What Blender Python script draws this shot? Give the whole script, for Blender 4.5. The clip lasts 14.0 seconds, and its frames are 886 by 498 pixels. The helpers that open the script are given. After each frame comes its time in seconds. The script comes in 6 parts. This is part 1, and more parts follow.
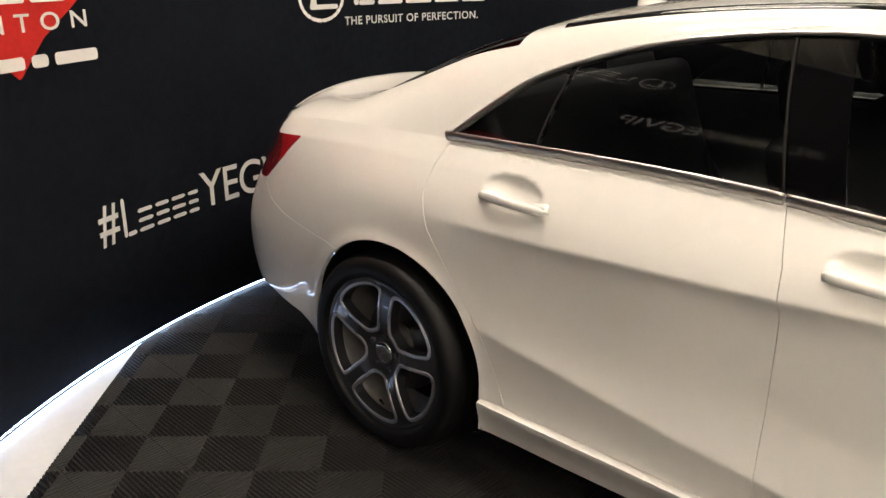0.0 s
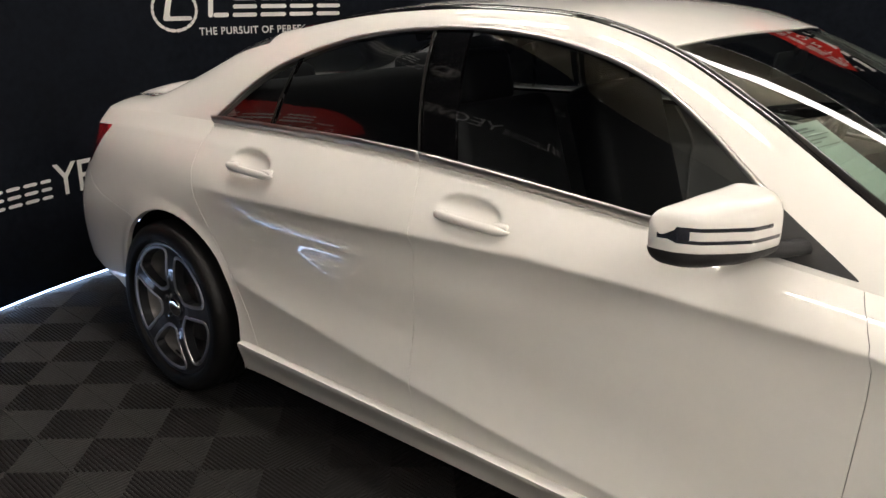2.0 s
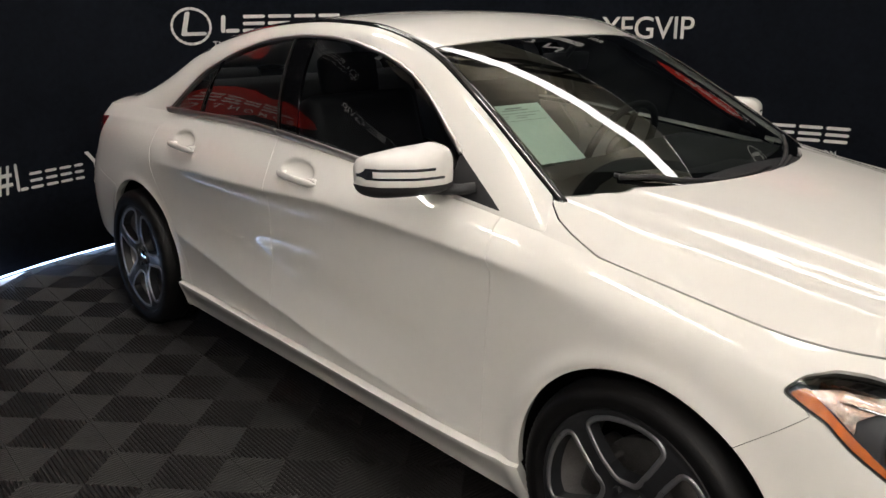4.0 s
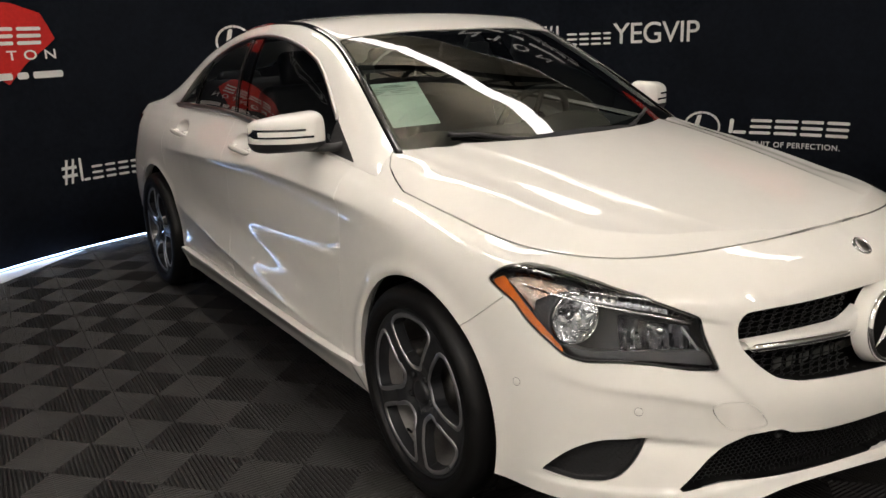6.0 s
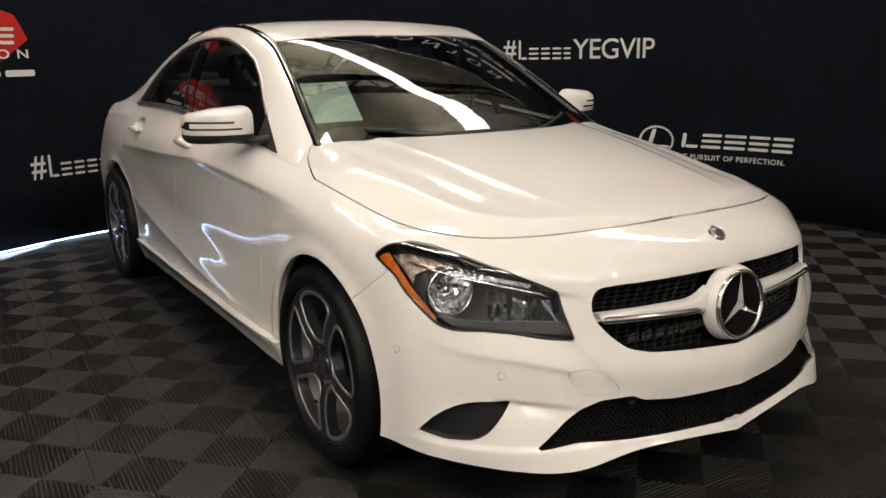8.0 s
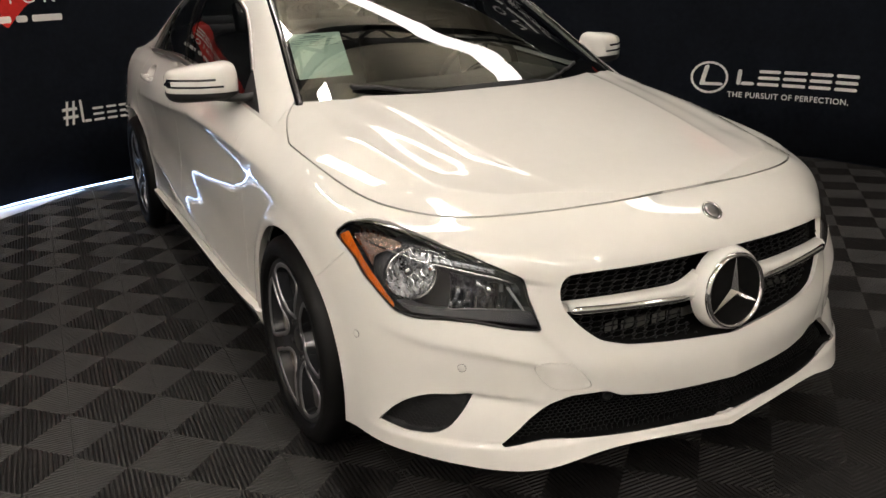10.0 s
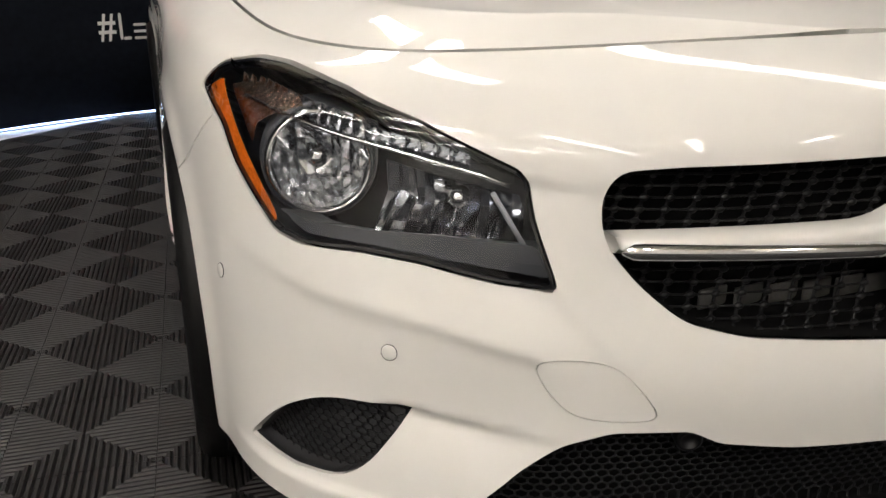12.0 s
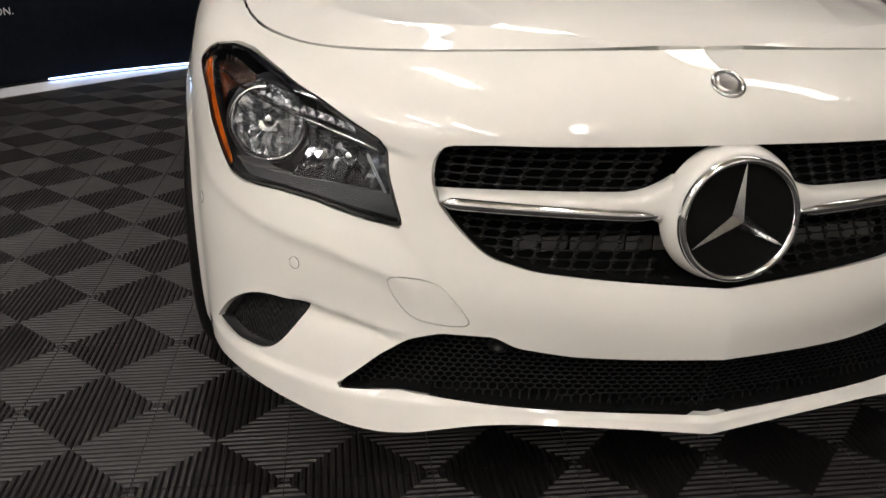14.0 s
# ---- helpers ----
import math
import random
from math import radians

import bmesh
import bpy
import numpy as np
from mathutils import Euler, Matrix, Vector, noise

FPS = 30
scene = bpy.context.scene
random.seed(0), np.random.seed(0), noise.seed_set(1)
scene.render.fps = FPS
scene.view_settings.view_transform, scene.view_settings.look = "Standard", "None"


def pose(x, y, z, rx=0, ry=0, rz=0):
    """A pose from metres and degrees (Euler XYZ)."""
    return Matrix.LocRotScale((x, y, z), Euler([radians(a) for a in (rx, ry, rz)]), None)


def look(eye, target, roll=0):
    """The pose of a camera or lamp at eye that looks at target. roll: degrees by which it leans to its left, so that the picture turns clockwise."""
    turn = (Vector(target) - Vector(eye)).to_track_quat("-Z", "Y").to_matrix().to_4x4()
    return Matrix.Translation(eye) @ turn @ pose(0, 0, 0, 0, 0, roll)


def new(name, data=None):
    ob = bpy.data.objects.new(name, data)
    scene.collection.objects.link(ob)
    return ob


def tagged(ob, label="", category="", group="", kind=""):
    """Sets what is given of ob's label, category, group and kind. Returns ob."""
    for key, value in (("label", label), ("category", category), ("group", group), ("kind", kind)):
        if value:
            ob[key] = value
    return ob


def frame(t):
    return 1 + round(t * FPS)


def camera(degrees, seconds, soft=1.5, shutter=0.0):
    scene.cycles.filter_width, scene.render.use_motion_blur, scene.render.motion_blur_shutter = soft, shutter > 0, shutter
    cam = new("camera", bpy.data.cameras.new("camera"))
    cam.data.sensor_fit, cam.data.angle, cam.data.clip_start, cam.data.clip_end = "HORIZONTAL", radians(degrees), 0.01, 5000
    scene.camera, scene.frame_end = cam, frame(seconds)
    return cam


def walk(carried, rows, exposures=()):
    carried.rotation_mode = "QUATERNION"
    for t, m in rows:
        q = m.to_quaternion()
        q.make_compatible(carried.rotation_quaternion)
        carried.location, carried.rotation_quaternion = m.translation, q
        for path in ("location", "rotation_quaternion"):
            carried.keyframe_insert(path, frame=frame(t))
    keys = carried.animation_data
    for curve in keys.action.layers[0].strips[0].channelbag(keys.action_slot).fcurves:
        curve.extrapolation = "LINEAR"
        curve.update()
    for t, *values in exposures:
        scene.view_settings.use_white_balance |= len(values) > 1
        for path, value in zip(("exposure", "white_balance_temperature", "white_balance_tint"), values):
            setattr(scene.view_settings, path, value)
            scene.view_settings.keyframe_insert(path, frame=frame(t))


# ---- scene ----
cam = camera(57.0, 14.0)
PATH = [
    (0, (0.334, -2.403, 1.462), (-0.945, -1.017, 0.797), 0.0),
    (0.5, (0.495, -2.333, 1.439), (-0.755, -0.916, 0.785), -0.4),
    (1, (0.691, -2.317, 1.43), (-0.544, -0.884, 0.779), -0.1),
    (1.5, (0.948, -2.343, 1.43), (-0.282, -0.896, 0.801), -0.2),
    (2, (1.172, -2.3, 1.425), (-0.068, -0.855, 0.813), 0.3),
    (2.5, (1.399, -2.247, 1.431), (0.119, -0.832, 0.829), 0.2),
    (3, (1.696, -2.3, 1.431), (0.378, -0.912, 0.853), -0.1),
    (5.5, (3.003, -1.95, 1.369), (1.397, -0.895, 0.818), -2.0),
    (6, (3.21, -1.919, 1.309), (1.58, -0.88, 0.797), -2.3),
    (6.5, (3.383, -1.91, 1.276), (1.758, -0.859, 0.775), -2.4),
    (7, (3.484, -1.858, 1.254), (1.863, -0.791, 0.774), -1.6),
    (7.5, (3.541, -1.823, 1.245), (1.913, -0.759, 0.775), -1.0),
    (10, (3.513, -1.462, 1.326), (1.831, -0.587, 0.689), -2.1),
    (10.5, (3.328, -1.256, 1.29), (1.673, -0.476, 0.483), -1.6),
    (11, (3.058, -1.051, 1.189), (1.42, -0.271, 0.347), 1.0),
    (11.5, (2.86, -0.9, 0.998), (1.157, -0.241, 0.182), 0.5),
    (12, (2.822, -0.857, 0.873), (1.036, -0.239, 0.215), -0.1),
    (12.5, (2.878, -0.857, 0.859), (1.081, -0.247, 0.225), 0.2),
    (13, (2.977, -0.828, 0.901), (1.184, -0.282, 0.204), 1.2),
    (13.5, (3.096, -0.732, 0.944), (1.287, -0.317, 0.2), 1.6),
    (14, (3.236, -0.618, 0.985), (1.418, -0.291, 0.219), 1.4),
]
walk(cam, [(t, look(eye, target, roll)) for t, eye, target, roll in PATH],
     exposures=[(0, 1.05, 6750, 10), (1.0, 0.78, 6550, 10), (1.5, 0.68, 6400, 10), (3, 0.42, 6050, 10), (5.5, 0.26, 6150, 10), (7.5, 0.32, 6300, 10), (10, 0.28, 6300, 10), (12, 0.31, 6050, 10), (14, 0.32, 6050, 10)])

# ---- the booth ----
CX, CY, WALL_R, WALL_H = 0.58, 0.20, 3.42, 4.10       # round printed curtain wall
BAND_X, BAND_Y, BAND_Z, BAND_LONG, BAND_WIDE, BAND_TURN = -1.10, 1.74, 4.50, 7.2, 0.36, 31.0   # straight light band over the car

# ---- light ----
world = bpy.data.worlds.new("hall")
scene.world = world
world.use_nodes = True
world.node_tree.nodes["Background"].inputs[0].default_value = (0.9, 0.95, 1.0, 1)
world.node_tree.nodes["Background"].inputs[1].default_value = 0.05
BAND_LIGHT, FOOT_LIGHT, HALL_LIGHT = 8.5, 10.0, 28.0


# ---- materials ----
def material(name, base, rough=0.5, metal=0.0, vary=0.0, scale=8.0, bump=0.0, bump_scale=60.0, coat=0.0, emit=0.0, spec=0.5, tint=None, object_vary=0.0, rough_vary=0.0):
    m = bpy.data.materials.new(name)
    m.use_nodes = True
    nt = m.node_tree
    b = nt.nodes["Principled BSDF"]
    b.inputs["Base Color"].default_value = (*base, 1)
    b.inputs["Roughness"].default_value = rough
    b.inputs["Metallic"].default_value = metal
    b.inputs["Specular IOR Level"].default_value = spec
    b.inputs["Coat Weight"].default_value = coat
    b.inputs["Coat Roughness"].default_value = 0.012
    co = nt.nodes.new("ShaderNodeTexCoord")
    if vary or object_vary or rough_vary:
        n1, n2 = nt.nodes.new("ShaderNodeTexNoise"), nt.nodes.new("ShaderNodeTexNoise")
        n1.inputs["Scale"].default_value, n2.inputs["Scale"].default_value = scale, scale * 9
        n1.inputs["Detail"].default_value = n2.inputs["Detail"].default_value = 5
        for n in (n1, n2):
            nt.links.new(co.outputs["Object"], n.inputs["Vector"])
        add = nt.nodes.new("ShaderNodeMath")
        add.operation = "ADD"
        nt.links.new(n1.outputs["Fac"], add.inputs[0])
        nt.links.new(n2.outputs["Fac"], add.inputs[1])
        last = add.outputs[0]
        if object_vary:
            oi = nt.nodes.new("ShaderNodeObjectInfo")
            ma = nt.nodes.new("ShaderNodeMath")
            ma.operation = "MULTIPLY_ADD"
            ma.inputs[1].default_value = object_vary
            nt.links.new(oi.outputs["Random"], ma.inputs[0])
            nt.links.new(last, ma.inputs[2])
            last = ma.outputs[0]
        ramp = nt.nodes.new("ShaderNodeMapRange")
        ramp.inputs["From Min"].default_value, ramp.inputs["From Max"].default_value = 0.6, 1.4 + object_vary
        ramp.inputs["To Min"].default_value, ramp.inputs["To Max"].default_value = 0.0, 1.0
        nt.links.new(last, ramp.inputs["Value"])
        if vary:
            mix = nt.nodes.new("ShaderNodeMix")
            mix.data_type = "RGBA"
            mix.inputs["A"].default_value = (*[c * (1 - vary) for c in base], 1)
            mix.inputs["B"].default_value = (*(tint or [min(1, c * (1 + vary)) for c in base]), 1)
            nt.links.new(ramp.outputs[0], mix.inputs["Factor"])
            nt.links.new(mix.outputs["Result"], b.inputs["Base Color"])
        if rough_vary:
            rr = nt.nodes.new("ShaderNodeMapRange")
            rr.inputs["To Min"].default_value, rr.inputs["To Max"].default_value = max(0.02, rough - rough_vary), min(1, rough + rough_vary)
            nt.links.new(ramp.outputs[0], rr.inputs["Value"])
            nt.links.new(rr.outputs[0], b.inputs["Roughness"])
    if bump:
        nb = nt.nodes.new("ShaderNodeTexNoise")
        nb.inputs["Scale"].default_value = bump_scale
        nb.inputs["Detail"].default_value = 4
        nt.links.new(co.outputs["Object"], nb.inputs["Vector"])
        bp = nt.nodes.new("ShaderNodeBump")
        bp.inputs["Strength"].default_value = bump
        bp.inputs["Distance"].default_value = 0.002
        nt.links.new(nb.outputs["Fac"], bp.inputs["Height"])
        nt.links.new(bp.outputs[0], b.inputs["Normal"])
    if emit:
        b.inputs["Emission Color"].default_value = (*base, 1)
        b.inputs["Emission Strength"].default_value = emit
    return m


def glass(name, tint, rough=0.0, ior=1.5, mix=0.0):
    """Thin pane: clear where it is seen through, a mirror by Fresnel."""
    m = bpy.data.materials.new(name)
    m.use_nodes = True
    nt = m.node_tree
    nt.nodes.clear()
    out, tr, gl, mx, fr = [nt.nodes.new(k) for k in ("ShaderNodeOutputMaterial", "ShaderNodeBsdfTransparent", "ShaderNodeBsdfGlossy", "ShaderNodeMixShader", "ShaderNodeFresnel")]
    tr.inputs[0].default_value = (*tint, 1)
    gl.inputs["Roughness"].default_value = rough
    fr.inputs[0].default_value = ior
    ma = nt.nodes.new("ShaderNodeMath")
    ma.operation = "ADD"
    ma.use_clamp = True
    ma.inputs[1].default_value = mix
    nt.links.new(fr.outputs[0], ma.inputs[0])
    nt.links.new(ma.outputs[0], mx.inputs[0])
    nt.links.new(tr.outputs[0], mx.inputs[1])
    nt.links.new(gl.outputs[0], mx.inputs[2])
    nt.links.new(mx.outputs[0], out.inputs[0])
    return m


PAINT = material("white car paint", (0.70, 0.685, 0.65), 0.5, vary=0.02, scale=3, coat=1.0, spec=0.15)
BLACK_GLOSS = material("gloss black plastic", (0.008, 0.008, 0.009), 0.08, coat=0.6)
BLACK = material("black grained plastic", (0.012, 0.012, 0.013), 0.55, vary=0.3, bump=0.3, bump_scale=500)
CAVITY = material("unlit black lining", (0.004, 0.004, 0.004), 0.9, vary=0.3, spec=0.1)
CHROME = material("polished chrome", (0.78, 0.78, 0.79), 0.07, 1.0, rough_vary=0.03, scale=20)
TRIM_METAL = material("brushed window trim", (0.46, 0.445, 0.43), 0.36, 1.0, rough_vary=0.06, scale=30)
SIGNAL_DARK = material("smoked signal lens", (0.02, 0.022, 0.03), 0.06, coat=1.0)
RADIATOR = material("radiator fins", (0.11, 0.108, 0.10), 0.5, 0.3, vary=0.3, scale=80)
STAR = material("satin chrome", (0.72, 0.72, 0.73), 0.16, 1.0)
LIGHT_GUIDE = material("light guide", (0.30, 0.31, 0.33), 0.06, coat=1.0)
WHEEL_GREY = material("dark grey wheel paint", (0.032, 0.033, 0.036), 0.3, 0.5, vary=0.15, coat=0.7)
WHEEL_CUT = material("machined wheel face", (0.46, 0.46, 0.48), 0.32, 0.9, rough_vary=0.08, scale=40)
RUBBER = material("tyre rubber", (0.0046, 0.0045, 0.0046), 0.5, vary=0.35, scale=14, bump=0.25, bump_scale=300, spec=0.2)
DISC_STEEL = material("brake disc steel", (0.10, 0.095, 0.09), 0.45, 0.8, vary=0.4, scale=30)
WINDOW = glass("tinted side glass", (0.30, 0.32, 0.32), mix=0.03)
SCREEN = glass("windscreen glass", (0.40, 0.45, 0.41), mix=0.08)
LENS = glass("clear lamp lens", (0.93, 0.94, 0.95), ior=1.45)
RED_LENS = material("red tail lamp lens", (0.30, 0.008, 0.012), 0.08, coat=1.0)
AMBER = material("amber side reflector", (0.52, 0.115, 0.006), 0.2, coat=1.0, vary=0.7, scale=45, bump=1.0, bump_scale=170)
BEAM = material("dark high-beam reflector", (0.62, 0.63, 0.66), 0.10, 1.0, vary=0.4, scale=70)
# clear reflector; the amber lens's orange glow is put into its colour
SIGNAL_CLEAR = material("clear signal reflector, orange glow painted in", (0.50, 0.19, 0.05), 0.16, 1.0, vary=0.5, scale=50, tint=(0.62, 0.58, 0.55), bump=1.0, bump_scale=190)
REFLECT = material("headlight reflector", (0.88, 0.89, 0.92), 0.14, 1.0, rough_vary=0.06, scale=60)
LAMP_GREY = material("grey headlight housing", (0.045, 0.047, 0.052), 0.35, vary=0.15, bump=0.1, bump_scale=300)
CABIN = material("black cabin trim", (0.012, 0.012, 0.012), 0.75, vary=0.3, bump=0.2, bump_scale=250)
LEATHER = material("black seat leather", (0.018, 0.018, 0.019), 0.55, vary=0.3, scale=12, bump=0.3, bump_scale=160)
PAPER = material("pale green printed sheet", (0.62, 0.76, 0.66), 0.7, vary=0.03, scale=6)
INK = material("grey print", (0.22, 0.27, 0.25), 0.8)
CURTAIN = material("black printed curtain cloth", (0.0062, 0.0078, 0.0115), 0.95, vary=0.35, scale=3, bump=0.25, bump_scale=700, spec=0.08)
PRINT_WHITE = material("white print on cloth", (0.72, 0.71, 0.68), 0.8, vary=0.04, scale=5, spec=0.2)
PRINT_RED = material("red print on cloth", (0.50, 0.022, 0.018), 0.8, vary=0.15, scale=6, spec=0.2)
TILE = material("dark grey ribbed floor tile", (0.0106, 0.0097, 0.0092), 0.46, vary=0.5, scale=7, bump=0.25, bump_scale=260, object_vary=0.25, rough_vary=0.12, spec=0.36)
FLOOR_DARK = material("dark drain floor", (0.006, 0.006, 0.006), 0.8, vary=0.3, scale=6)
LED = material("white light strip", (0.46, 0.64, 1.0), 0.4, emit=FOOT_LIGHT)
LED_BAND = material("straight light band", (1.0, 0.905, 0.81), 0.4, emit=BAND_LIGHT)
HALL_LED = material("hall strip lamp diffuser", (1.0, 0.90, 0.80), 0.4, emit=HALL_LIGHT)
STEEL = material("painted roof steel", (0.022, 0.021, 0.02), 0.5, vary=0.25, scale=4)
DECK = material("ribbed metal roof deck", (0.74, 0.70, 0.58), 0.55, vary=0.15, scale=2)
FLOOR_WHITE = material("white painted floor border", (0.72, 0.74, 0.78), 0.35, vary=0.06, scale=3)
HALL = material("hall wall paint", (0.66, 0.64, 0.60), 0.8, vary=0.2, scale=1)


# ---- building helpers ----
def part(name, bm, mat, parent=None, label="", smooth=True):
    """Links a bmesh as one mesh object under a thing or a part."""
    me = bpy.data.meshes.new(name)
    bm.to_mesh(me)
    bm.free()
    return part_mesh(name, me, mat, parent, label, smooth)


def part_mesh(name, me, mat, parent=None, label="", smooth=True):
    for m in mat if isinstance(mat, (list, tuple)) else [mat]:
        me.materials.append(m)
    if smooth:
        me.polygons.foreach_set("use_smooth", [True] * len(me.polygons))
    ob = new(name, me)
    if parent:
        ob.parent = parent
    return tagged(ob, label) if label else ob


def mesh_of(name, p, faces):
    me = bpy.data.meshes.new(name)
    me.from_pydata([tuple(v) for v in p], [], [tuple(f) for f in faces])
    me.update()
    return me


def box(bm, size, m=None, bevel=0.0, segments=2):
    r = bmesh.ops.create_cube(bm, size=1, matrix=(m or Matrix()) @ Matrix.Diagonal((*size, 1)))
    if bevel:
        edges = {e for v in r["verts"] for e in v.link_edges}
        bmesh.ops.bevel(bm, geom=list(edges), offset=bevel, segments=segments, affect="EDGES", profile=0.5)


def lathe(bm, profile, m, steps=64):
    """Turns a profile of (radius, height) about the z axis of m."""
    rings = []
    for r, h in profile:
        if r < 1e-5:
            rings.append([bm.verts.new(m @ Vector((0, 0, h)))] * steps)
        else:
            rings.append([bm.verts.new(m @ Vector((r * math.cos(2 * math.pi * k / steps), r * math.sin(2 * math.pi * k / steps), h))) for k in range(steps)])
    for a, b in zip(rings, rings[1:]):
        for k in range(steps):
            q = [a[k], a[(k + 1) % steps], b[(k + 1) % steps], b[k]]
            q = list(dict.fromkeys(q))
            if len(q) > 2:
                bm.faces.new(q)


def tube(bm, pts, radius, sides=8, closed=False, flat=1.0, up=None):
    """A round or flattened bar along a line of points; radius may be one value or one a point."""
    pts = [Vector(p) for p in pts]
    n = len(pts)
    rad = [float(radius)] * n if isinstance(radius, (int, float)) else [float(r) for r in radius]
    rings, side = [], None
    for i, p in enumerate(pts):
        a = pts[(i - 1) % n] if closed or i else p
        b = pts[(i + 1) % n] if closed or i < n - 1 else p
        d = (b - a).normalized()
        if up is not None:
            s = d.cross(Vector(up)).normalized()
        elif side is None:
            s = d.orthogonal().normalized()
        else:
            s = (side - d * side.dot(d)).normalized()
        side = s
        o = d.cross(s)
        rings.append([bm.verts.new(p + rad[i] * (math.cos(2 * math.pi * k / sides) * s + flat * math.sin(2 * math.pi * k / sides) * o)) for k in range(sides)])
    for a, b in zip(rings, rings[1:] + (rings[:1] if closed else [])):
        for k in range(sides):
            bm.faces.new((a[k], a[(k + 1) % sides], b[(k + 1) % sides], b[k]))
    if not closed:
        bm.faces.new(rings[0][::-1])
        bm.faces.new(rings[-1])


def panel(name, skin, mat, parent, depth=0.012, label="", plain=None):
    """A body panel from a skin: the sheet itself and a turned-in edge all round but for its plain edges."""
    p, faces = [tuple(v) for v in skin.p], [list(f) for f in skin.faces]
    count = {}
    for f in faces:
        for a, b in zip(f, f[1:] + f[:1]):
            count[(a, b)] = count.get((a, b), 0) + 1
    rim = [(a, b) for (a, b) in count if (b, a) not in count]
    nrm = skin.normals()
    on_axis = lambda k: abs(skin.p[k][1]) < 1e-4
    idx = {}
    def inner(k, d):
        if (k, d) not in idx:
            idx[(k, d)] = len(p)
            p.append(tuple(skin.p[k] - nrm[k] * d))
        return idx[(k, d)]
    for a, b in rim:
        if on_axis(a) and on_axis(b) or plain and plain(a) and plain(b):
            continue
        faces.append([inner(b, 0.0), inner(a, 0.0), inner(a, depth), inner(b, depth)])
    return part_mesh(name, mesh_of(name, p, faces), mat, parent, label)


def thing(name, label, category, place=(0, 0, 0), group=""):
    ob = new(name)
    ob.empty_display_size = 0.1
    ob.location = place
    return tagged(ob, label, category, group)



# ---- the hall and the booth ----
def ring_sheet(name, radius, z0, z1, mat, a0=0, a1=360, thick=0.02, folds=0.0, steps=240):
    """An upright round wall of the given thickness, with soft cloth folds towards its top."""
    rows = 10
    p, faces = [], []
    for side in (0, 1):
        for j in range(rows + 1):
            z = z0 + (z1 - z0) * j / rows
            for i in range(steps + 1):
                a = radians(a0 + (a1 - a0) * i / steps)
                k = folds * max(0, (z - 1.3) / 1.2) * math.sin(a * 61 + 1.7 * math.sin(a * 13))
                r = radius + side * thick + k
                p.append((CX + r * math.cos(a), CY + r * math.sin(a), z))
    n, m = steps + 1, (rows + 1) * (steps + 1)
    for j in range(rows):
        for i in range(steps):
            q = j * n + i
            faces.append((q, q + n, q + n + 1, q + 1))
            faces.append((m + q, m + q + 1, m + q + n + 1, m + q + n))
    for i in range(steps):
        faces.append((i, i + 1, m + i + 1, m + i))
        q = rows * n + i
        faces.append((q, m + q, m + q + 1, q + 1))
    for j in range(rows):
        for q, f in ((j * n, 1), (j * n + steps, -1)):
            faces.append((q, m + q, m + q + n, q + n)[::f])
    return part_mesh(name, mesh_of(name, p, faces), mat)


WALL_FROM, WALL_TO = 58, 276
curtain = tagged(ring_sheet("wall_curtain", WALL_R, 0.009, WALL_H, CURTAIN, WALL_FROM, WALL_TO, folds=0.012),
                 "black printed cloth curtain wall round the booth", "wall", kind="structure")


def flat_ring(name, r0, r1, z, mat, a0=0, a1=360, height=0.02, steps=240, cx=CX, cy=CY):
    bm = bmesh.new()
    full = abs(a1 - a0) >= 359.9
    rings = []
    for i in range(steps + (0 if full else 1)):
        a = radians(a0 + (a1 - a0) * i / steps)
        c, s = math.cos(a), math.sin(a)
        rings.append([bm.verts.new((cx + r * c, cy + r * s, h)) for r, h in ((r0, z), (r1, z), (r1, z + height), (r0, z + height))])
    for a, b in zip(rings, rings[1:] + (rings[:1] if full else [])):
        for k in range(4):
            bm.faces.new((a[k], a[(k + 1) % 4], b[(k + 1) % 4], b[k]))
    if not full:
        bm.faces.new(rings[0][::-1]), bm.faces.new(rings[-1])
    return part(name, bm, mat, smooth=False)


foot = tagged(ring_sheet("foot_light_strip", WALL_R + 0.004, 0.001, 0.009, LED, 160, 222, 0.012), "glowing white light strip along the curtain foot", "light strip")
hem = tagged(ring_sheet("curtain_hem", WALL_R, 0.001, 0.0085, CURTAIN, WALL_FROM, 159.8), "black hem of the curtain on the floor", "curtain", kind="structure")
rail = thing("curtain_rail", "thin round metal rail that holds the curtain", "rail", (CX, CY, WALL_H))
bm = bmesh.new()
tube(bm, [((WALL_R + 0.01) * math.cos(radians(a)), (WALL_R + 0.01) * math.sin(radians(a)), 0.02) for a in range(WALL_FROM, WALL_TO + 1, 4)], 0.025)
part("rail_tube", bm, CHROME, rail)
for a in range(WALL_FROM, WALL_TO + 1, 40):
    bm = bmesh.new()
    tube(bm, [((WALL_R + 0.05) * math.cos(radians(a)), (WALL_R + 0.05) * math.sin(radians(a)), h) for h in (-WALL_H + 0.001, 0.0)], 0.02)
    part("rail_post", bm, STEEL, rail)

band_at = pose(BAND_X, BAND_Y, 0, 0, 0, BAND_TURN)


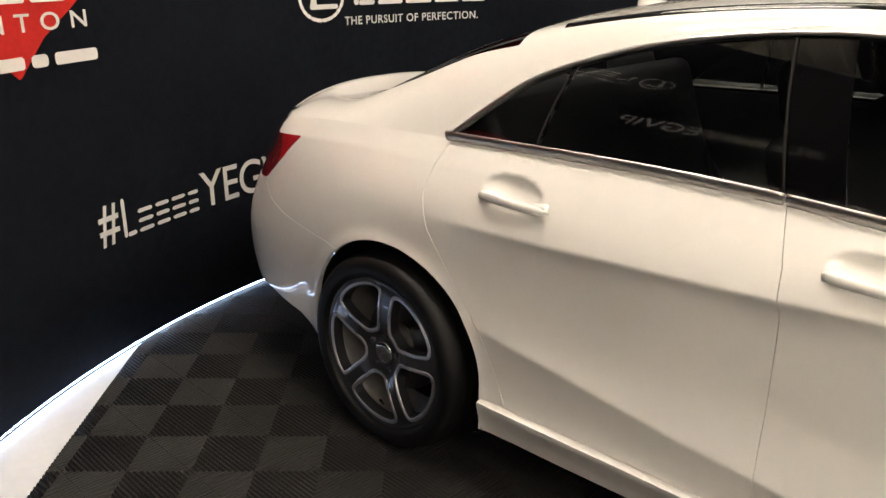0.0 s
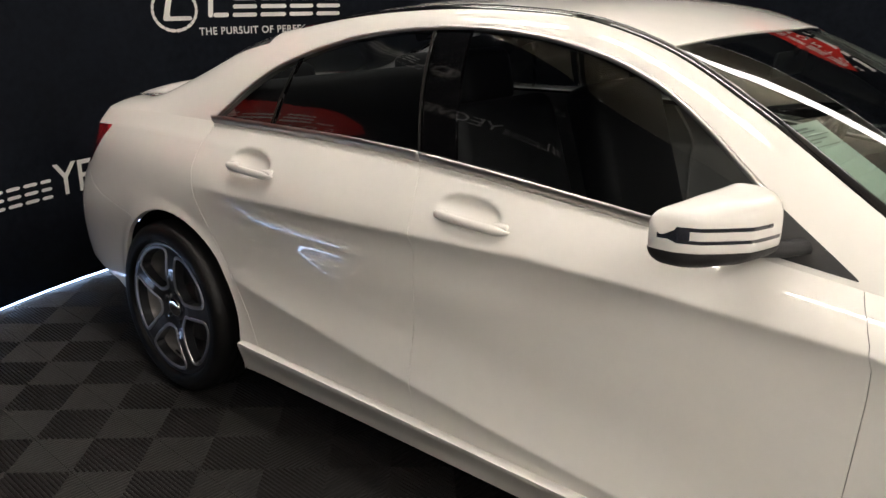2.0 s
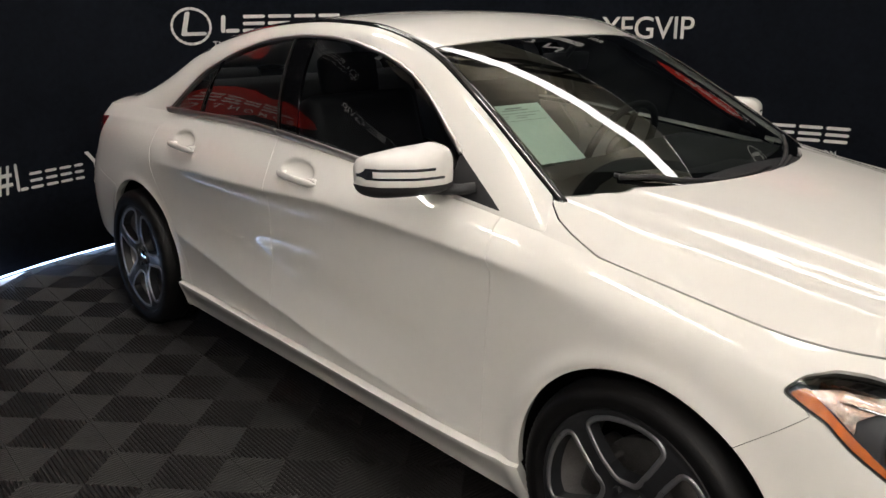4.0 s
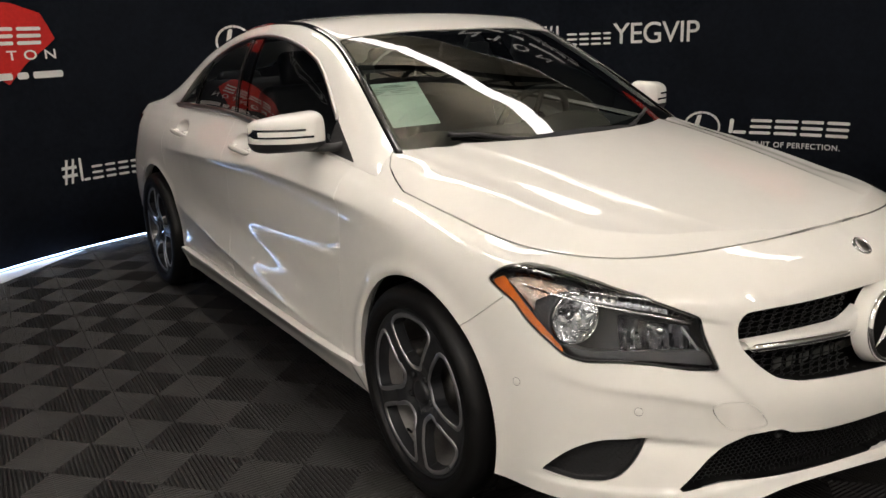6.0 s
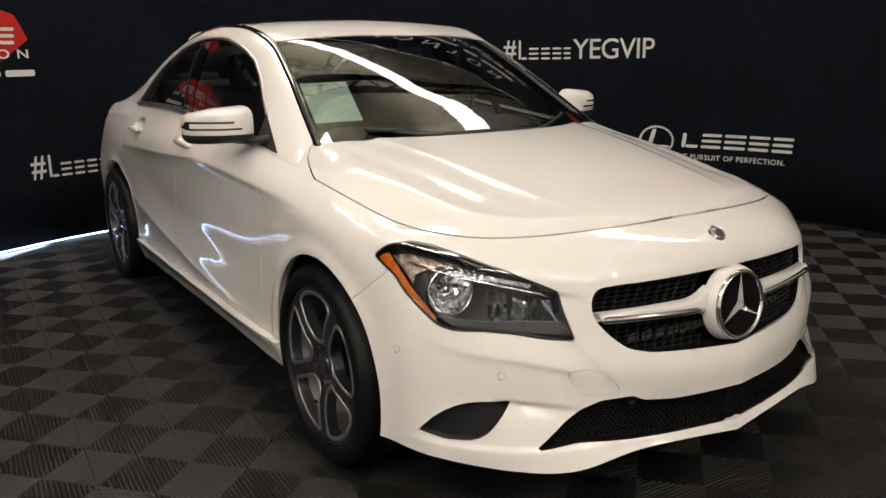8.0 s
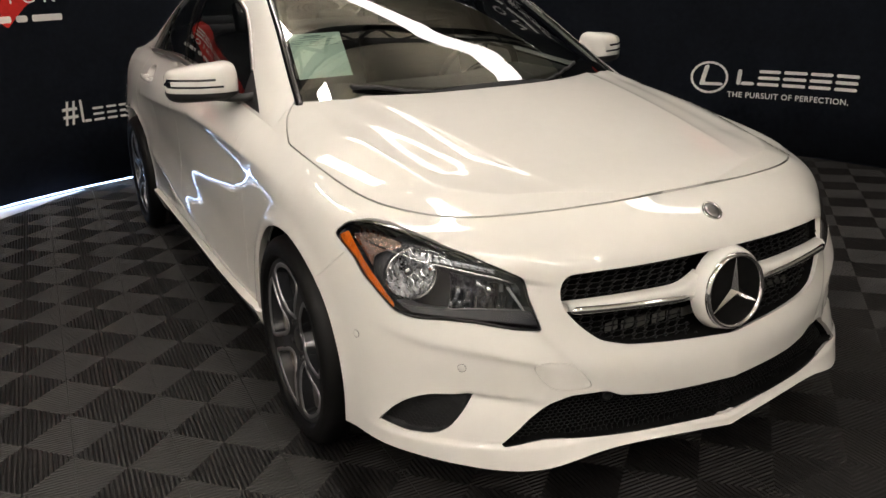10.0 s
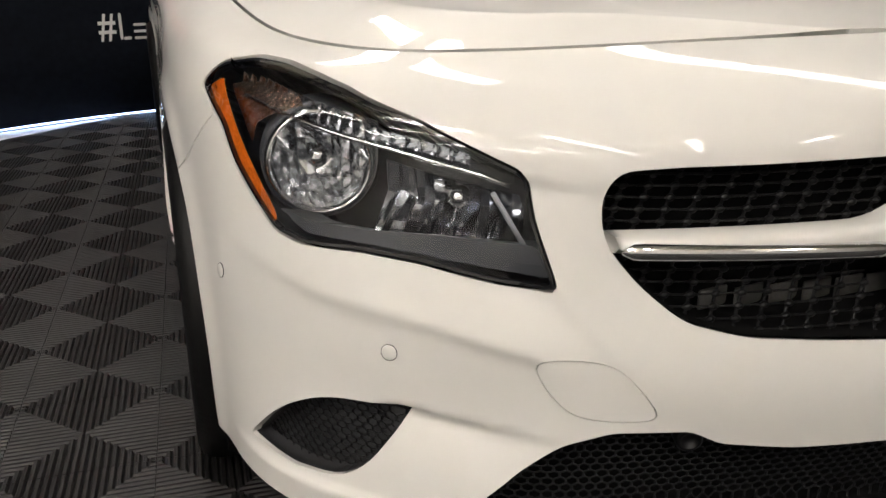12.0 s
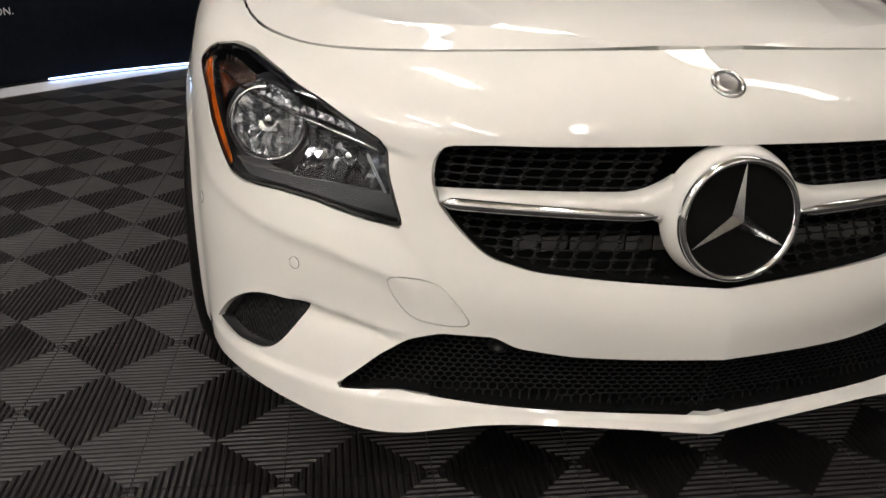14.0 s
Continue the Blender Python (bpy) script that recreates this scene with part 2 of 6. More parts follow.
def light_row(label, shift, long, wide, z):
    """A straight lamp of the given length and width, hung under the roof in the rows' direction."""
    t = thing("light_band", label, "ceiling light", band_at @ Vector((0, shift, z)))
    t.rotation_euler = (0, 0, radians(BAND_TURN))
    bm = bmesh.new()
    box(bm, (long, wide, 0.03), None, 0.01)
    part("diffuser", bm, LED_BAND, t, smooth=False)
    bm = bmesh.new()
    box(bm, (long + 0.02, wide * 0.3, 0.05), pose(0, 0, 0.042), 0.01)
    part("lamp_tray", bm, DECK, t, smooth=False)
    for dx in np.linspace(-long / 2 + 0.3, long / 2 - 0.3, 4):
        bm = bmesh.new()
        tube(bm, [(dx, 0, 0.06), (dx, 0, 5.28 - z)], 0.006, 6)
        part("hanger", bm, STEEL, t)


light_row("long straight white light band hung over the car", 0, BAND_LONG, BAND_WIDE, BAND_Z)

# hall: roof and unseen walls far round the booth, pale to bounce side fill
HX, HY, HZ = 9.0, 9.0, 5.2
for nm, x, y, sx, sy in (("wall_north", 0, HY, 2 * HX, .2), ("wall_south", 0, -HY, 2 * HX, .2), ("wall_east", HX, 0, .2, 2 * HY - .21), ("wall_west", -HX, 0, .2, 2 * HY - .21)):
    bm = bmesh.new()
    box(bm, (sx, sy, HZ), pose(x, y, HZ / 2))
    tagged(part(nm, bm, HALL, smooth=False), "plain pale hall wall, unseen, added for bounced fill light", "wall", kind="structure")
bm = bmesh.new()
box(bm, (2 * HX, 2 * HY, .08), pose(0, 0, HZ + .14))
for i in range(90):
    x = -HX + 0.1 + i * 0.2
    box(bm, (0.09, 2 * HY - .3, 0.05), pose(x, 0, HZ + .073))
tagged(part("ceiling", bm, DECK, smooth=False), "ribbed metal roof deck of the hall", "ceiling", kind="structure")


def truss(x):
    t = thing("roof_truss", "dark steel roof truss with slanting web bars", "truss", (x, 0, HZ - 0.1), "roof trusses")
    for nm, h in (("top_chord", 0.10), ("bottom_chord", -0.55)):
        bm = bmesh.new()
        box(bm, (0.15, 2 * HY - .3, 0.09), pose(0, 0, h), 0.01, 1)
        part(nm, bm, STEEL, t, smooth=False)
    bm = bmesh.new()
    n = 18
    for i in range(n):
        y0 = -HY + .4 + i * (2 * HY - .8) / n
        y1 = y0 + (2 * HY - .8) / n / 2
        y2 = y0 + (2 * HY - .8) / n
        tube(bm, [(0, y0, -0.52), (0, y1, 0.07)], 0.034, 6)
        tube(bm, [(0, y1, 0.07), (0, y2, -0.52)], 0.034, 6)
    part("web_bars", bm, STEEL, t, smooth=False)


for x in (-6.0, -3.6, -1.2, 1.2, 3.6, 6.0):
    truss(x)

# hall floor and its ribbed tiles
bm = bmesh.new()
box(bm, (2 * HX, 2 * HY, .1), pose(0, 0, -0.062))
floor = tagged(part("floor", bm, FLOOR_DARK, smooth=False), "dark floor laid with ribbed grey plastic tiles", "floor", kind="structure")


def hall_lamp(x, y):
    t = thing("strip_lamp", "long white strip lamp, placed unseen under the hall roof", "ceiling light", (x, y, HZ - 0.75), "hall strip lamps")
    bm = bmesh.new()
    box(bm, (1.5, 0.10, 0.05), pose(0, 0, 0.04), 0.012)
    part("lamp_tray", bm, DECK, t, smooth=False)
    bm = bmesh.new()
    box(bm, (1.42, 0.30, 0.02), pose(0, 0, 0.004), 0.006)
    part("diffuser", bm, HALL_LED, t, smooth=False)
    for dx in (-0.6, 0.6):
        bm = bmesh.new()
        tube(bm, [(dx, 0, 0.06), (dx, 0, 0.80)], 0.006, 6)
        part("hanger", bm, STEEL, t)


# the two lamps at y -1.0 are added fill for floor and car side
for x, y in ((4.4, -3.1), (5.9, -3.1), (7.6, -3.1), (5.9, 0.0), (7.6, 0.0), (7.6, 3.1), (-2.0, -1.0), (0.3, -1.0),
             (2.0, -5.6), (4.2, -5.6), (6.4, -5.6), (4.2, -7.2), (6.4, -7.2), (3.3, -4.3)):
    hall_lamp(x, y)

# ---- body surface: lofted from stringers (x, half width, height), rear centre to front centre ----
XS = (-1.95, -1.70, -1.35, -0.95, -0.40, 0.20, 0.85, 1.35, 1.62)


def stringer(rear, w, z, front):
    return list(rear) + list(zip(XS, w, z)) + list(front)


LIP = stringer(((-2.34, 0, .335), (-2.33, .30, .335), (-2.28, .55, .335), (-2.125, .735, .325)),
               (.795, .812, .80, .80, .80, .80, .80, .80, .815), (.298, .245, .20, .18, .18, .18, .18, .19, .215),
               ((1.80, .805, .222), (1.985, .70, .218), (2.150, .50, .208), (2.175, .40, .24), (2.215, .20, .245), (2.232, 0, .225)))
SILL = stringer(((-2.37, 0, .36), (-2.36, .30, .36), (-2.31, .56, .36), (-2.15, .75, .35)),
                (.812, .822, .83, .845, .848, .848, .845, .83, .825), (.33, .30, .29, .292, .295, .30, .30, .29, .275),
                ((1.82, .80, .265), (1.995, .695, .27), (2.13, .50, .272), (2.155, .40, .275), (2.20, .20, .262), (2.225, 0, .245)))
LOW = stringer(((-2.39, 0, .47), (-2.38, .30, .47), (-2.33, .57, .47), (-2.17, .76, .46)),
               (.82, .825, .835, .838, .842, .845, .842, .835, .832), (.42, .38, .37, .36, .36, .36, .36, .37, .38),
               ((1.825, .795, .385), (1.975, .675, .39), (2.095, .50, .392), (2.15, .40, .395), (2.215, .20, .375), (2.24, 0, .36)))
BUMPER = stringer(((-2.39, 0, .60), (-2.38, .30, .60), (-2.33, .57, .59), (-2.17, .76, .58)),
                  (.825, .835, .84, .838, .842, .845, .845, .838, .832), (.54, .49, .48, .46, .46, .46, .46, .47, .48),
                  ((1.82, .795, .48), (1.99, .685, .47), (2.105, .53, .46), (2.165, .40, .45), (2.225, .20, .44), (2.245, 0, .435)))
LAMP_LOW = stringer(((-2.37, 0, .72), (-2.355, .30, .72), (-2.295, .56, .71), (-2.135, .74, .70)),
                    (.818, .845, .85, .836, .836, .84, .842, .842, .83), (.66, .60, .60, .58, .58, .58, .58, .59, .585),
                    ((1.82, .775, .58), (1.96, .675, .565), (2.075, .50, .545), (2.135, .41, .54), (2.185, .20, .53), (2.20, 0, .52)))
MIDDLE = stringer(((-2.33, 0, .83), (-2.31, .30, .83), (-2.24, .55, .82), (-2.08, .71, .80)),
                  (.79, .835, .852, .842, .838, .842, .845, .845, .825), (.77, .71, .70, .69, .69, .69, .69, .70, .675),
                  ((1.80, .76, .665), (1.93, .66, .66), (2.055, .50, .655), (2.12, .42, .65), (2.175, .20, .645), (2.19, 0, .64)))
CREASE = stringer(((-2.31, 0, .91), (-2.29, .30, .91), (-2.20, .55, .90), (-2.04, .69, .88)),
                  (.765, .81, .840, .850, .853, .853, .850, .835, .805), (.86, .82, .80, .80, .815, .835, .825, .78, .735),
                  ((1.79, .745, .725), (1.91, .65, .72), (2.045, .50, .70), (2.12, .42, .70), (2.175, .20, .705), (2.19, 0, .708)))
SHOULDER = stringer(((-2.29, 0, .95), (-2.26, .30, .95), (-2.17, .52, .945), (-2.04, .67, .925)),
                    (.745, .775, .80, .812, .815, .815, .80, .785, .785), (.915, .90, .89, .89, .895, .895, .88, .82, .775),
                    ((1.78, .70, .755), (1.905, .60, .75), (2.03, .44, .755), (2.07, .36, .76), (2.125, .18, .755), (2.137, 0, .757)))
BELT = stringer(((-2.26, 0, .98), (-2.22, .28, .98), (-2.13, .48, .975), (-2.02, .62, .968)),
                (.70, .715, .718, .722, .74, .752, .742, .742, .70), (.965, .98, .988, .995, 1.0, .965, .90, .838, .787),
                ((1.75, .645, .775), (1.875, .575, .775), (1.965, .42, .782), (1.995, .33, .787), (2.03, .17, .793), (2.04, 0, .796)))
STRINGERS = (LIP, SILL, LOW, BUMPER, LAMP_LOW, MIDDLE, CREASE, SHOULDER, BELT)


def spline(t, p, ts):
    """Cubic through the rows p at the parameters t, with centred slopes; p may have any number of columns."""
    t, p, ts = np.asarray(t, float), np.asarray(p, float), np.asarray(ts, float)
    flat = p.ndim == 1
    p = p[:, None] if flat else p
    d = np.diff(p, axis=0) / np.diff(t)[:, None]
    h = np.diff(t)[:, None]
    m = np.empty_like(p)
    m[0], m[-1] = d[0], d[-1]
    m[1:-1] = (d[:-1] * h[1:] + d[1:] * h[:-1]) / (h[1:] + h[:-1])
    i = np.clip(np.searchsorted(t, ts, side="right") - 1, 0, len(t) - 2)
    hh = (t[i + 1] - t[i])[:, None]
    s = ((ts - t[i])[:, None]) / hh
    out = ((1 + 2 * s) * (1 - s) ** 2 * p[i] + s * (1 - s) ** 2 * hh * m[i] + s * s * (3 - 2 * s) * p[i + 1] + s * s * (s - 1) * hh * m[i + 1])
    return out[:, 0] if flat else out


def blur(a, times, weight, axis):
    """Smooths a grid along one axis; the ends stay."""
    for _ in range(times):
        b = np.moveaxis(a, axis, 0)
        c = b.copy()
        w = np.moveaxis(np.broadcast_to(weight, a.shape), axis, 0)[1:-1]
        c[1:-1] += w * ((b[2:] + b[:-2]) / 2 - b[1:-1])
        a = np.moveaxis(c, 0, axis)
    return a


RUN_BACK = 0.0278                                        # the run is counted from just before the rear middle


def body_grid():
    rows = np.array(STRINGERS, float)                      # 9 x 19 x 3
    rows[:, :, 1] *= -1
    step = np.linalg.norm(np.diff(rows[3:6], axis=1), axis=2).mean(0)
    t = np.concatenate([[0], np.cumsum(step)]) - RUN_BACK
    n = int(t[-1] / 0.0075)
    ts = np.linspace(t[0], t[-1], n)
    fine = np.stack([spline(t, r, ts) for r in rows])      # 9 x n x 3
    fine = blur(fine, 140, 0.5, 1)
    per = 13
    v = np.linspace(0, 8, 8 * per + 1)
    j = np.minimum(v.astype(int), 7)
    f = (v - j)[:, None, None]
    g = fine[j] * (1 - f) + fine[j + 1] * f
    w = np.full(g.shape[:2] + (1,), 0.5)
    side = np.clip((1.25 - np.abs(g[6 * per, :, 0] + 0.05)) / 0.25, 0, 1)
    w[6 * per, :, 0] *= 1 - 0.9 * side                      # the falling shoulder crease stays crisp
    w[1 * per, :, 0] *= 0.25
    g = blur(g, 50, w, 0)
    x, z = g[:, :, 0], g[:, :, 2]
    win = np.clip((x + 1.08) / 0.2, 0, 1) * np.clip((1.0 - x) / 0.5, 0, 1)
    line = np.interp(x, (-1.0, -.86, -.62, -.36, -.13, .1, .4, .75), (.515, .495, .462, .425, .400, .372, .345, .320))
    d = z - line                                            # the rising sweep over the doors, tucked in below
    out = np.where(d > 0, 0.013 * np.exp(-np.abs(d) / 0.055), 0.013 - 0.022 * (1 - np.exp(-np.abs(d) / 0.07)))
    out -= 0.006 * np.exp(-((d - 0.16) / 0.07) ** 2)
    g[:, :, 1] -= win * out
    fall = np.interp(x, (-1.2, -.7, -.2, .14, .5, .9, 1.3), (.785, .800, .820, .838, .835, .820, .785))
    d = fall - z                                            # undercut below the falling crease
    fade = np.clip((x + 1.15) / 0.4, 0, 1) * np.clip((1.30 - x) / 0.5, 0, 1) * (g[:, :, 1] < -0.5)
    g[:, :, 1] += np.where(d > 0, 0.016 * (d / 0.060) * np.exp(1 - d / 0.060), 0) * fade
    run = ts[None, :]
    edge = np.interp(run, (4.70, 4.763, 4.888, 5.044, 5.152, 5.25), (.552, .536, .512, .494, .470, .440))
    d = edge - z                                            # crease of the bumper below the lamp
    fade = np.clip((run - 4.70) / 0.32, 0, 1) * np.clip((5.19 - run) / 0.05, 0, 1)
    push = np.where(d > 0, 0.0100 * (d / 0.030) * np.exp(1 - d / 0.030), 0) * fade
    edge2 = np.interp(run, (4.95, 5.006, 5.06, 5.14, 5.2), (.390, .388, .381, .370, .365))
    d2 = edge2 - z                                          # fold that runs in from the side vent
    push = push + np.where(d2 > 0, 0.013 * (d2 / 0.012) * np.exp(1 - d2 / 0.012), 0) * np.clip((run - 4.96) / 0.03, 0, 1) * np.clip((5.20 - run) / 0.12, 0, 1)
    rib = np.interp(z, (.40, .437, .468, .505, .545), (5.285, 5.262, 5.240, 5.208, 5.170))
    d3 = rib - run                                          # upright edge from the lamp's inner corner down through the towing cover
    push = push + np.where(d3 > 0, 0.0045 * (d3 / 0.030) * np.exp(1 - d3 / 0.030), 0) * np.clip((z - .39) / .04, 0, 1) * np.clip((.57 - z) / .03, 0, 1) * np.clip((run - 5.0) / .08, 0, 1)
    tick = np.interp(run, (5.10, 5.142, 5.25), (.664, .660, .648))
    d4 = tick - z                                           # short crease from the lamp's upper inner corner
    push = push + np.where(d4 > 0, 0.007 * (d4 / 0.012) * np.exp(1 - d4 / 0.012), 0) * np.clip((run - 5.13) / .01, 0, 1) * np.clip((5.225 - run) / .08, 0, 1)
    waist = np.interp(x, (-1.95, -1.82, -1.6, -1.37, -1.08, -.75), (.905, .917, .927, .932, .932, .930))
    d5 = np.abs(z - waist)                                  # waist crease from the tail lamp over the rear door
    push = push - 0.0045 * np.exp(-d5 / 0.018) * np.clip((-.80 - x) / .45, 0, 1) * np.clip((x + 2.02) / .08, 0, 1) * (g[:, :, 1] < -0.4)
    lip = z[per:per + 1, :] - z                              # splitter lip stands proud of the bumper
    push = push - 0.007 * np.clip((lip - 0.005) / 0.009, 0, 1) * np.clip((run - 4.72) / 0.1, 0, 1)
    tx, ty = np.gradient(g[:, :, 0], axis=1), np.gradient(g[:, :, 1], axis=1)
    ln = np.maximum(np.hypot(tx, ty), 1e-9)
    g[:, :, 0] -= push * ty / ln
    g[:, :, 1] += push * tx / ln
    for ax in (-1.35, 1.35):                                # rolled wheel-arch lips
        r = np.hypot(x - ax, z - 0.317)
        g[:, :, 1] -= 0.010 * np.exp(-((r - 0.355) / 0.03) ** 2) * (np.abs(g[:, :, 1]) > 0.6)
    for hx in (-0.895, -0.015):                             # scooped cups behind the door handles
        e = ((x - hx + 0.012) / 0.098) ** 2 + ((z - 0.902 + 0.06 * (x - hx)) / 0.034) ** 2
        g[:, :, 1] += 0.026 * np.clip(1 - e, 0, 1) ** 0.65 * (g[:, :, 1] < -0.5)
    return g, np.broadcast_to(ts[None, :, None], g.shape[:2] + (1,))


class Skin:
    """A sheet of points, their run along the body, and convex faces; cut() keeps the part where a value is positive."""

    def __init__(self, p, u, faces):
        self.p, self.u, self.faces = np.asarray(p, float), np.asarray(u, float), faces

    @classmethod
    def grid(cls, g, u):
        n, m = g.shape[:2]
        k = np.arange(n * m).reshape(n, m)
        faces = np.stack([k[:-1, :-1], k[:-1, 1:], k[1:, 1:], k[1:, :-1]], -1).reshape(-1, 4).tolist()
        return cls(g.reshape(-1, 3), u.reshape(n * m, -1), faces)

    def cut(self, value):
        v = np.asarray(value, float)
        v = np.where(np.abs(v) < 1e-7, 1e-7, v)
        pad = np.array([f if len(f) == 4 else (list(f) + [f[0]])[:4] if len(f) == 3 else f[:4] for f in self.faces])
        big = np.array([len(f) > 4 for f in self.faces])
        pos = v > 0
        inside = pos[pad].sum(1)
        p, u, new_faces, made = list(self.p), list(self.u), [], {}
        for i, f in enumerate(self.faces):
            c = inside[i]
            if not big[i]:
                if c == 4:
                    new_faces.append(f)
                    continue
                if c == 0:
                    continue
            out = []
            for a, b in zip(f, list(f[1:]) + [f[0]]):
                if pos[a]:
                    out.append(a)
                if pos[a] != pos[b]:
                    key = (min(a, b), max(a, b))
                    if key not in made:
                        q, r = key
                        s = v[q] / (v[q] - v[r])
                        made[key] = len(p)
                        p.append(self.p[q] * (1 - s) + self.p[r] * s)
                        u.append(self.u[q] * (1 - s) + self.u[r] * s)
                    out.append(made[key])
            if len(out) >= 3:
                new_faces.append(out)
        used = sorted({k for f in new_faces for k in f})
        at = {k: i for i, k in enumerate(used)}
        if not used:
            return Skin(np.zeros((0, 3)), np.zeros((0, self.u.shape[1])), [])
        return Skin(np.array(p)[used], np.array(u)[used], [[at[k] for k in f] for f in new_faces])

    def mirrored(self):
        return Skin(self.p * (1, -1, 1), self.u, [f[::-1] for f in self.faces])

    def joined(self, other):
        n = len(self.p)
        return Skin(np.vstack([self.p, other.p]), np.vstack([self.u, other.u]), self.faces + [[k + n for k in f] for f in other.faces])

    def normals(self):
        n = np.zeros_like(self.p)
        for f in self.faces:
            a, b, c = self.p[f[0]], self.p[f[1]], self.p[f[2]]
            n[f] += np.cross(b - a, c - a)
        return n / np.maximum(np.linalg.norm(n, axis=1, keepdims=True), 1e-12)

    def shifted(self, d):
        return Skin(self.p + self.normals() * d, self.u, self.faces)


def inside_of(pts, outline):
    """Signed distance to a closed outline in the plane, positive inside."""
    pts, o = np.asarray(pts, float), np.asarray(outline, float)
    best = np.full(len(pts), 1e9)
    odd = np.zeros(len(pts), bool)
    for a, b in zip(o, np.roll(o, -1, 0)):
        e = b - a
        s = np.clip(((pts - a) @ e) / max(e @ e, 1e-12), 0, 1)
        best = np.minimum(best, np.linalg.norm(pts - a - s[:, None] * e, axis=1))
        cross = (a[1] > pts[:, 1]) != (b[1] > pts[:, 1])
        with np.errstate(divide="ignore", invalid="ignore"):
            xi = a[0] + (pts[:, 1] - a[1]) * e[0] / (e[1] if e[1] else 1e-12)
        odd ^= cross & (pts[:, 0] < xi)
    return np.where(odd, best, -best)


def curved(points, corners, n=8):
    """A closed smooth outline through points, sharp at the numbered corners."""
    p = np.array(points, float)
    m = len(p)
    out = []
    for i in range(m):
        a, b, c, d = p[i - 1], p[i], p[(i + 1) % m], p[(i + 2) % m]
        t0 = (c - b) if i in corners else (c - a) / 2
        t1 = (c - b) if (i + 1) % m in corners else (d - b) / 2
        for k in range(n):
            f = k / n
            out.append((2 * f ** 3 - 3 * f * f + 1) * b + (f ** 3 - 2 * f * f + f) * t0 + (3 * f * f - 2 * f ** 3) * c + (f ** 3 - f * f) * t1)
    return np.array(out)


def rounded(points, radius=0.012, steps=5):
    """A closed outline with its corners rounded."""
    p, out = np.asarray(points, float), []
    for a, b, c in zip(np.roll(p, 1, 0), p, np.roll(p, -1, 0)):
        la, lc = np.linalg.norm(a - b), np.linalg.norm(c - b)
        s, e = b + (a - b) / la * min(radius, la * .45), b + (c - b) / lc * min(radius, lc * .45)
        for q in np.linspace(0, 1, steps):
            out.append((1 - q) ** 2 * s + 2 * q * (1 - q) * b + q * q * e)
    return np.array(out)


BODY, RUN = body_grid()
SIDE = Skin.grid(BODY, np.concatenate([RUN, BODY[:, :, 2:3]], 2))   # u = (run, height)


# ---- the car ----
EDGE_GREY = material("satin grey frame edge", (0.014, 0.0135, 0.013), 0.55, vary=0.2, spec=0.1)
POST_BLACK = material("glossy black door post", (0.003, 0.003, 0.0033), 0.06, vary=0.2, spec=0.4)
HEADLINER = material("dark headliner cloth", (0.02, 0.02, 0.02), 0.9, vary=0.2, scale=30, spec=0.1)
FRIT = material("black enamel glass border", (0.0022, 0.0022, 0.0025), 0.5, vary=0.2, spec=0.06)
car = thing("sedan", "white four-door sedan with black grille and grey alloy wheels", "car", (0, 0, 0))
GAP = 0.0008
HEADLAMP = rounded(((4.590, .722), (4.622, .752), (4.675, .761), (4.745, .757), (4.823, .747), (4.889, .737), (5.012, .709), (5.142, .663), (5.149, .617),
                    (5.175, .541), (5.105, .547), (5.020, .563), (4.949, .568), (4.868, .565), (4.822, .573), (4.776, .603), (4.722, .640), (4.680, .680)), 0.012)
FOG = curved(((4.771, .281), (4.819, .332), (4.865, .364), (4.918, .382), (5.006, .387), (4.978, .341), (4.950, .304), (4.918, .283), (4.875, .276), (4.845, .274)), (0, 4))
INTAKE = rounded(((5.05, .264), (5.122, .327), (5.182, .366), (5.232, .383), (5.320, .388), (5.354, .372), (5.444, .363), (5.564, .361), (5.72, .360), (5.72, .248),
                  (5.661, .253), (5.502, .262), (5.331, .270), (5.155, .279)), 0.01)
GRILLE = rounded(((5.322, .679), (5.251, .673), (5.231, .645), (5.229, .615), (5.236, .589), (5.268, .551), (5.311, .514), (5.378, .497), (5.471, .489), (5.666, .474),
                  (5.74, .470), (5.74, .684), (5.645, .684)), 0.02)
COVER = rounded(((5.150, .466), (5.197, .470), (5.238, .465), (5.262, .436), (5.285, .401), (5.232, .396), (5.187, .401), (5.163, .427)), 0.02)
TAIL = rounded(((1.123, .919), (.93, .906), (.60, .895), (.55, .76), (.80, .735), (.885, .745), (1.03, .835)), 0.01)
FRONT = ((4.40, .05), (4.40, .50), (4.524, .592), (4.649, .687), (4.60, .735), (4.57, .86), (5.9, .9), (5.9, .05))
REAR = ((1.395, .61), (1.25, .63), (1.10, .655), (.98, .69), (.90, .735), (.80, .73), (-.1, .73), (-.1, .05), (1.45, .05))
DOOR_FRONT = ((.30, .880), (.48, .887), (.60, .894), (.73, .900), (.79, .900), (.835, .890), (.87, .872), (.90, .848), (.93, .835), (1.1, .82))
DOOR_MID = ((.30, -.185), (.50, -.19), (.79, -.19), (.88, -.202), (.936, -.22), (1.0, -.240), (1.1, -.262))
DOOR_REAR = ((.28, -.875), (.31, -.885), (.40, -.925), (.494, -.969), (.60, -1.055), (.677, -1.107), (.76, -1.165), (.845, -1.2), (.92, -1.20), (.96, -1.19), (1.1, -1.17))
ARCHES = ((1.365, .322, .346), (-1.331, .322, .361))


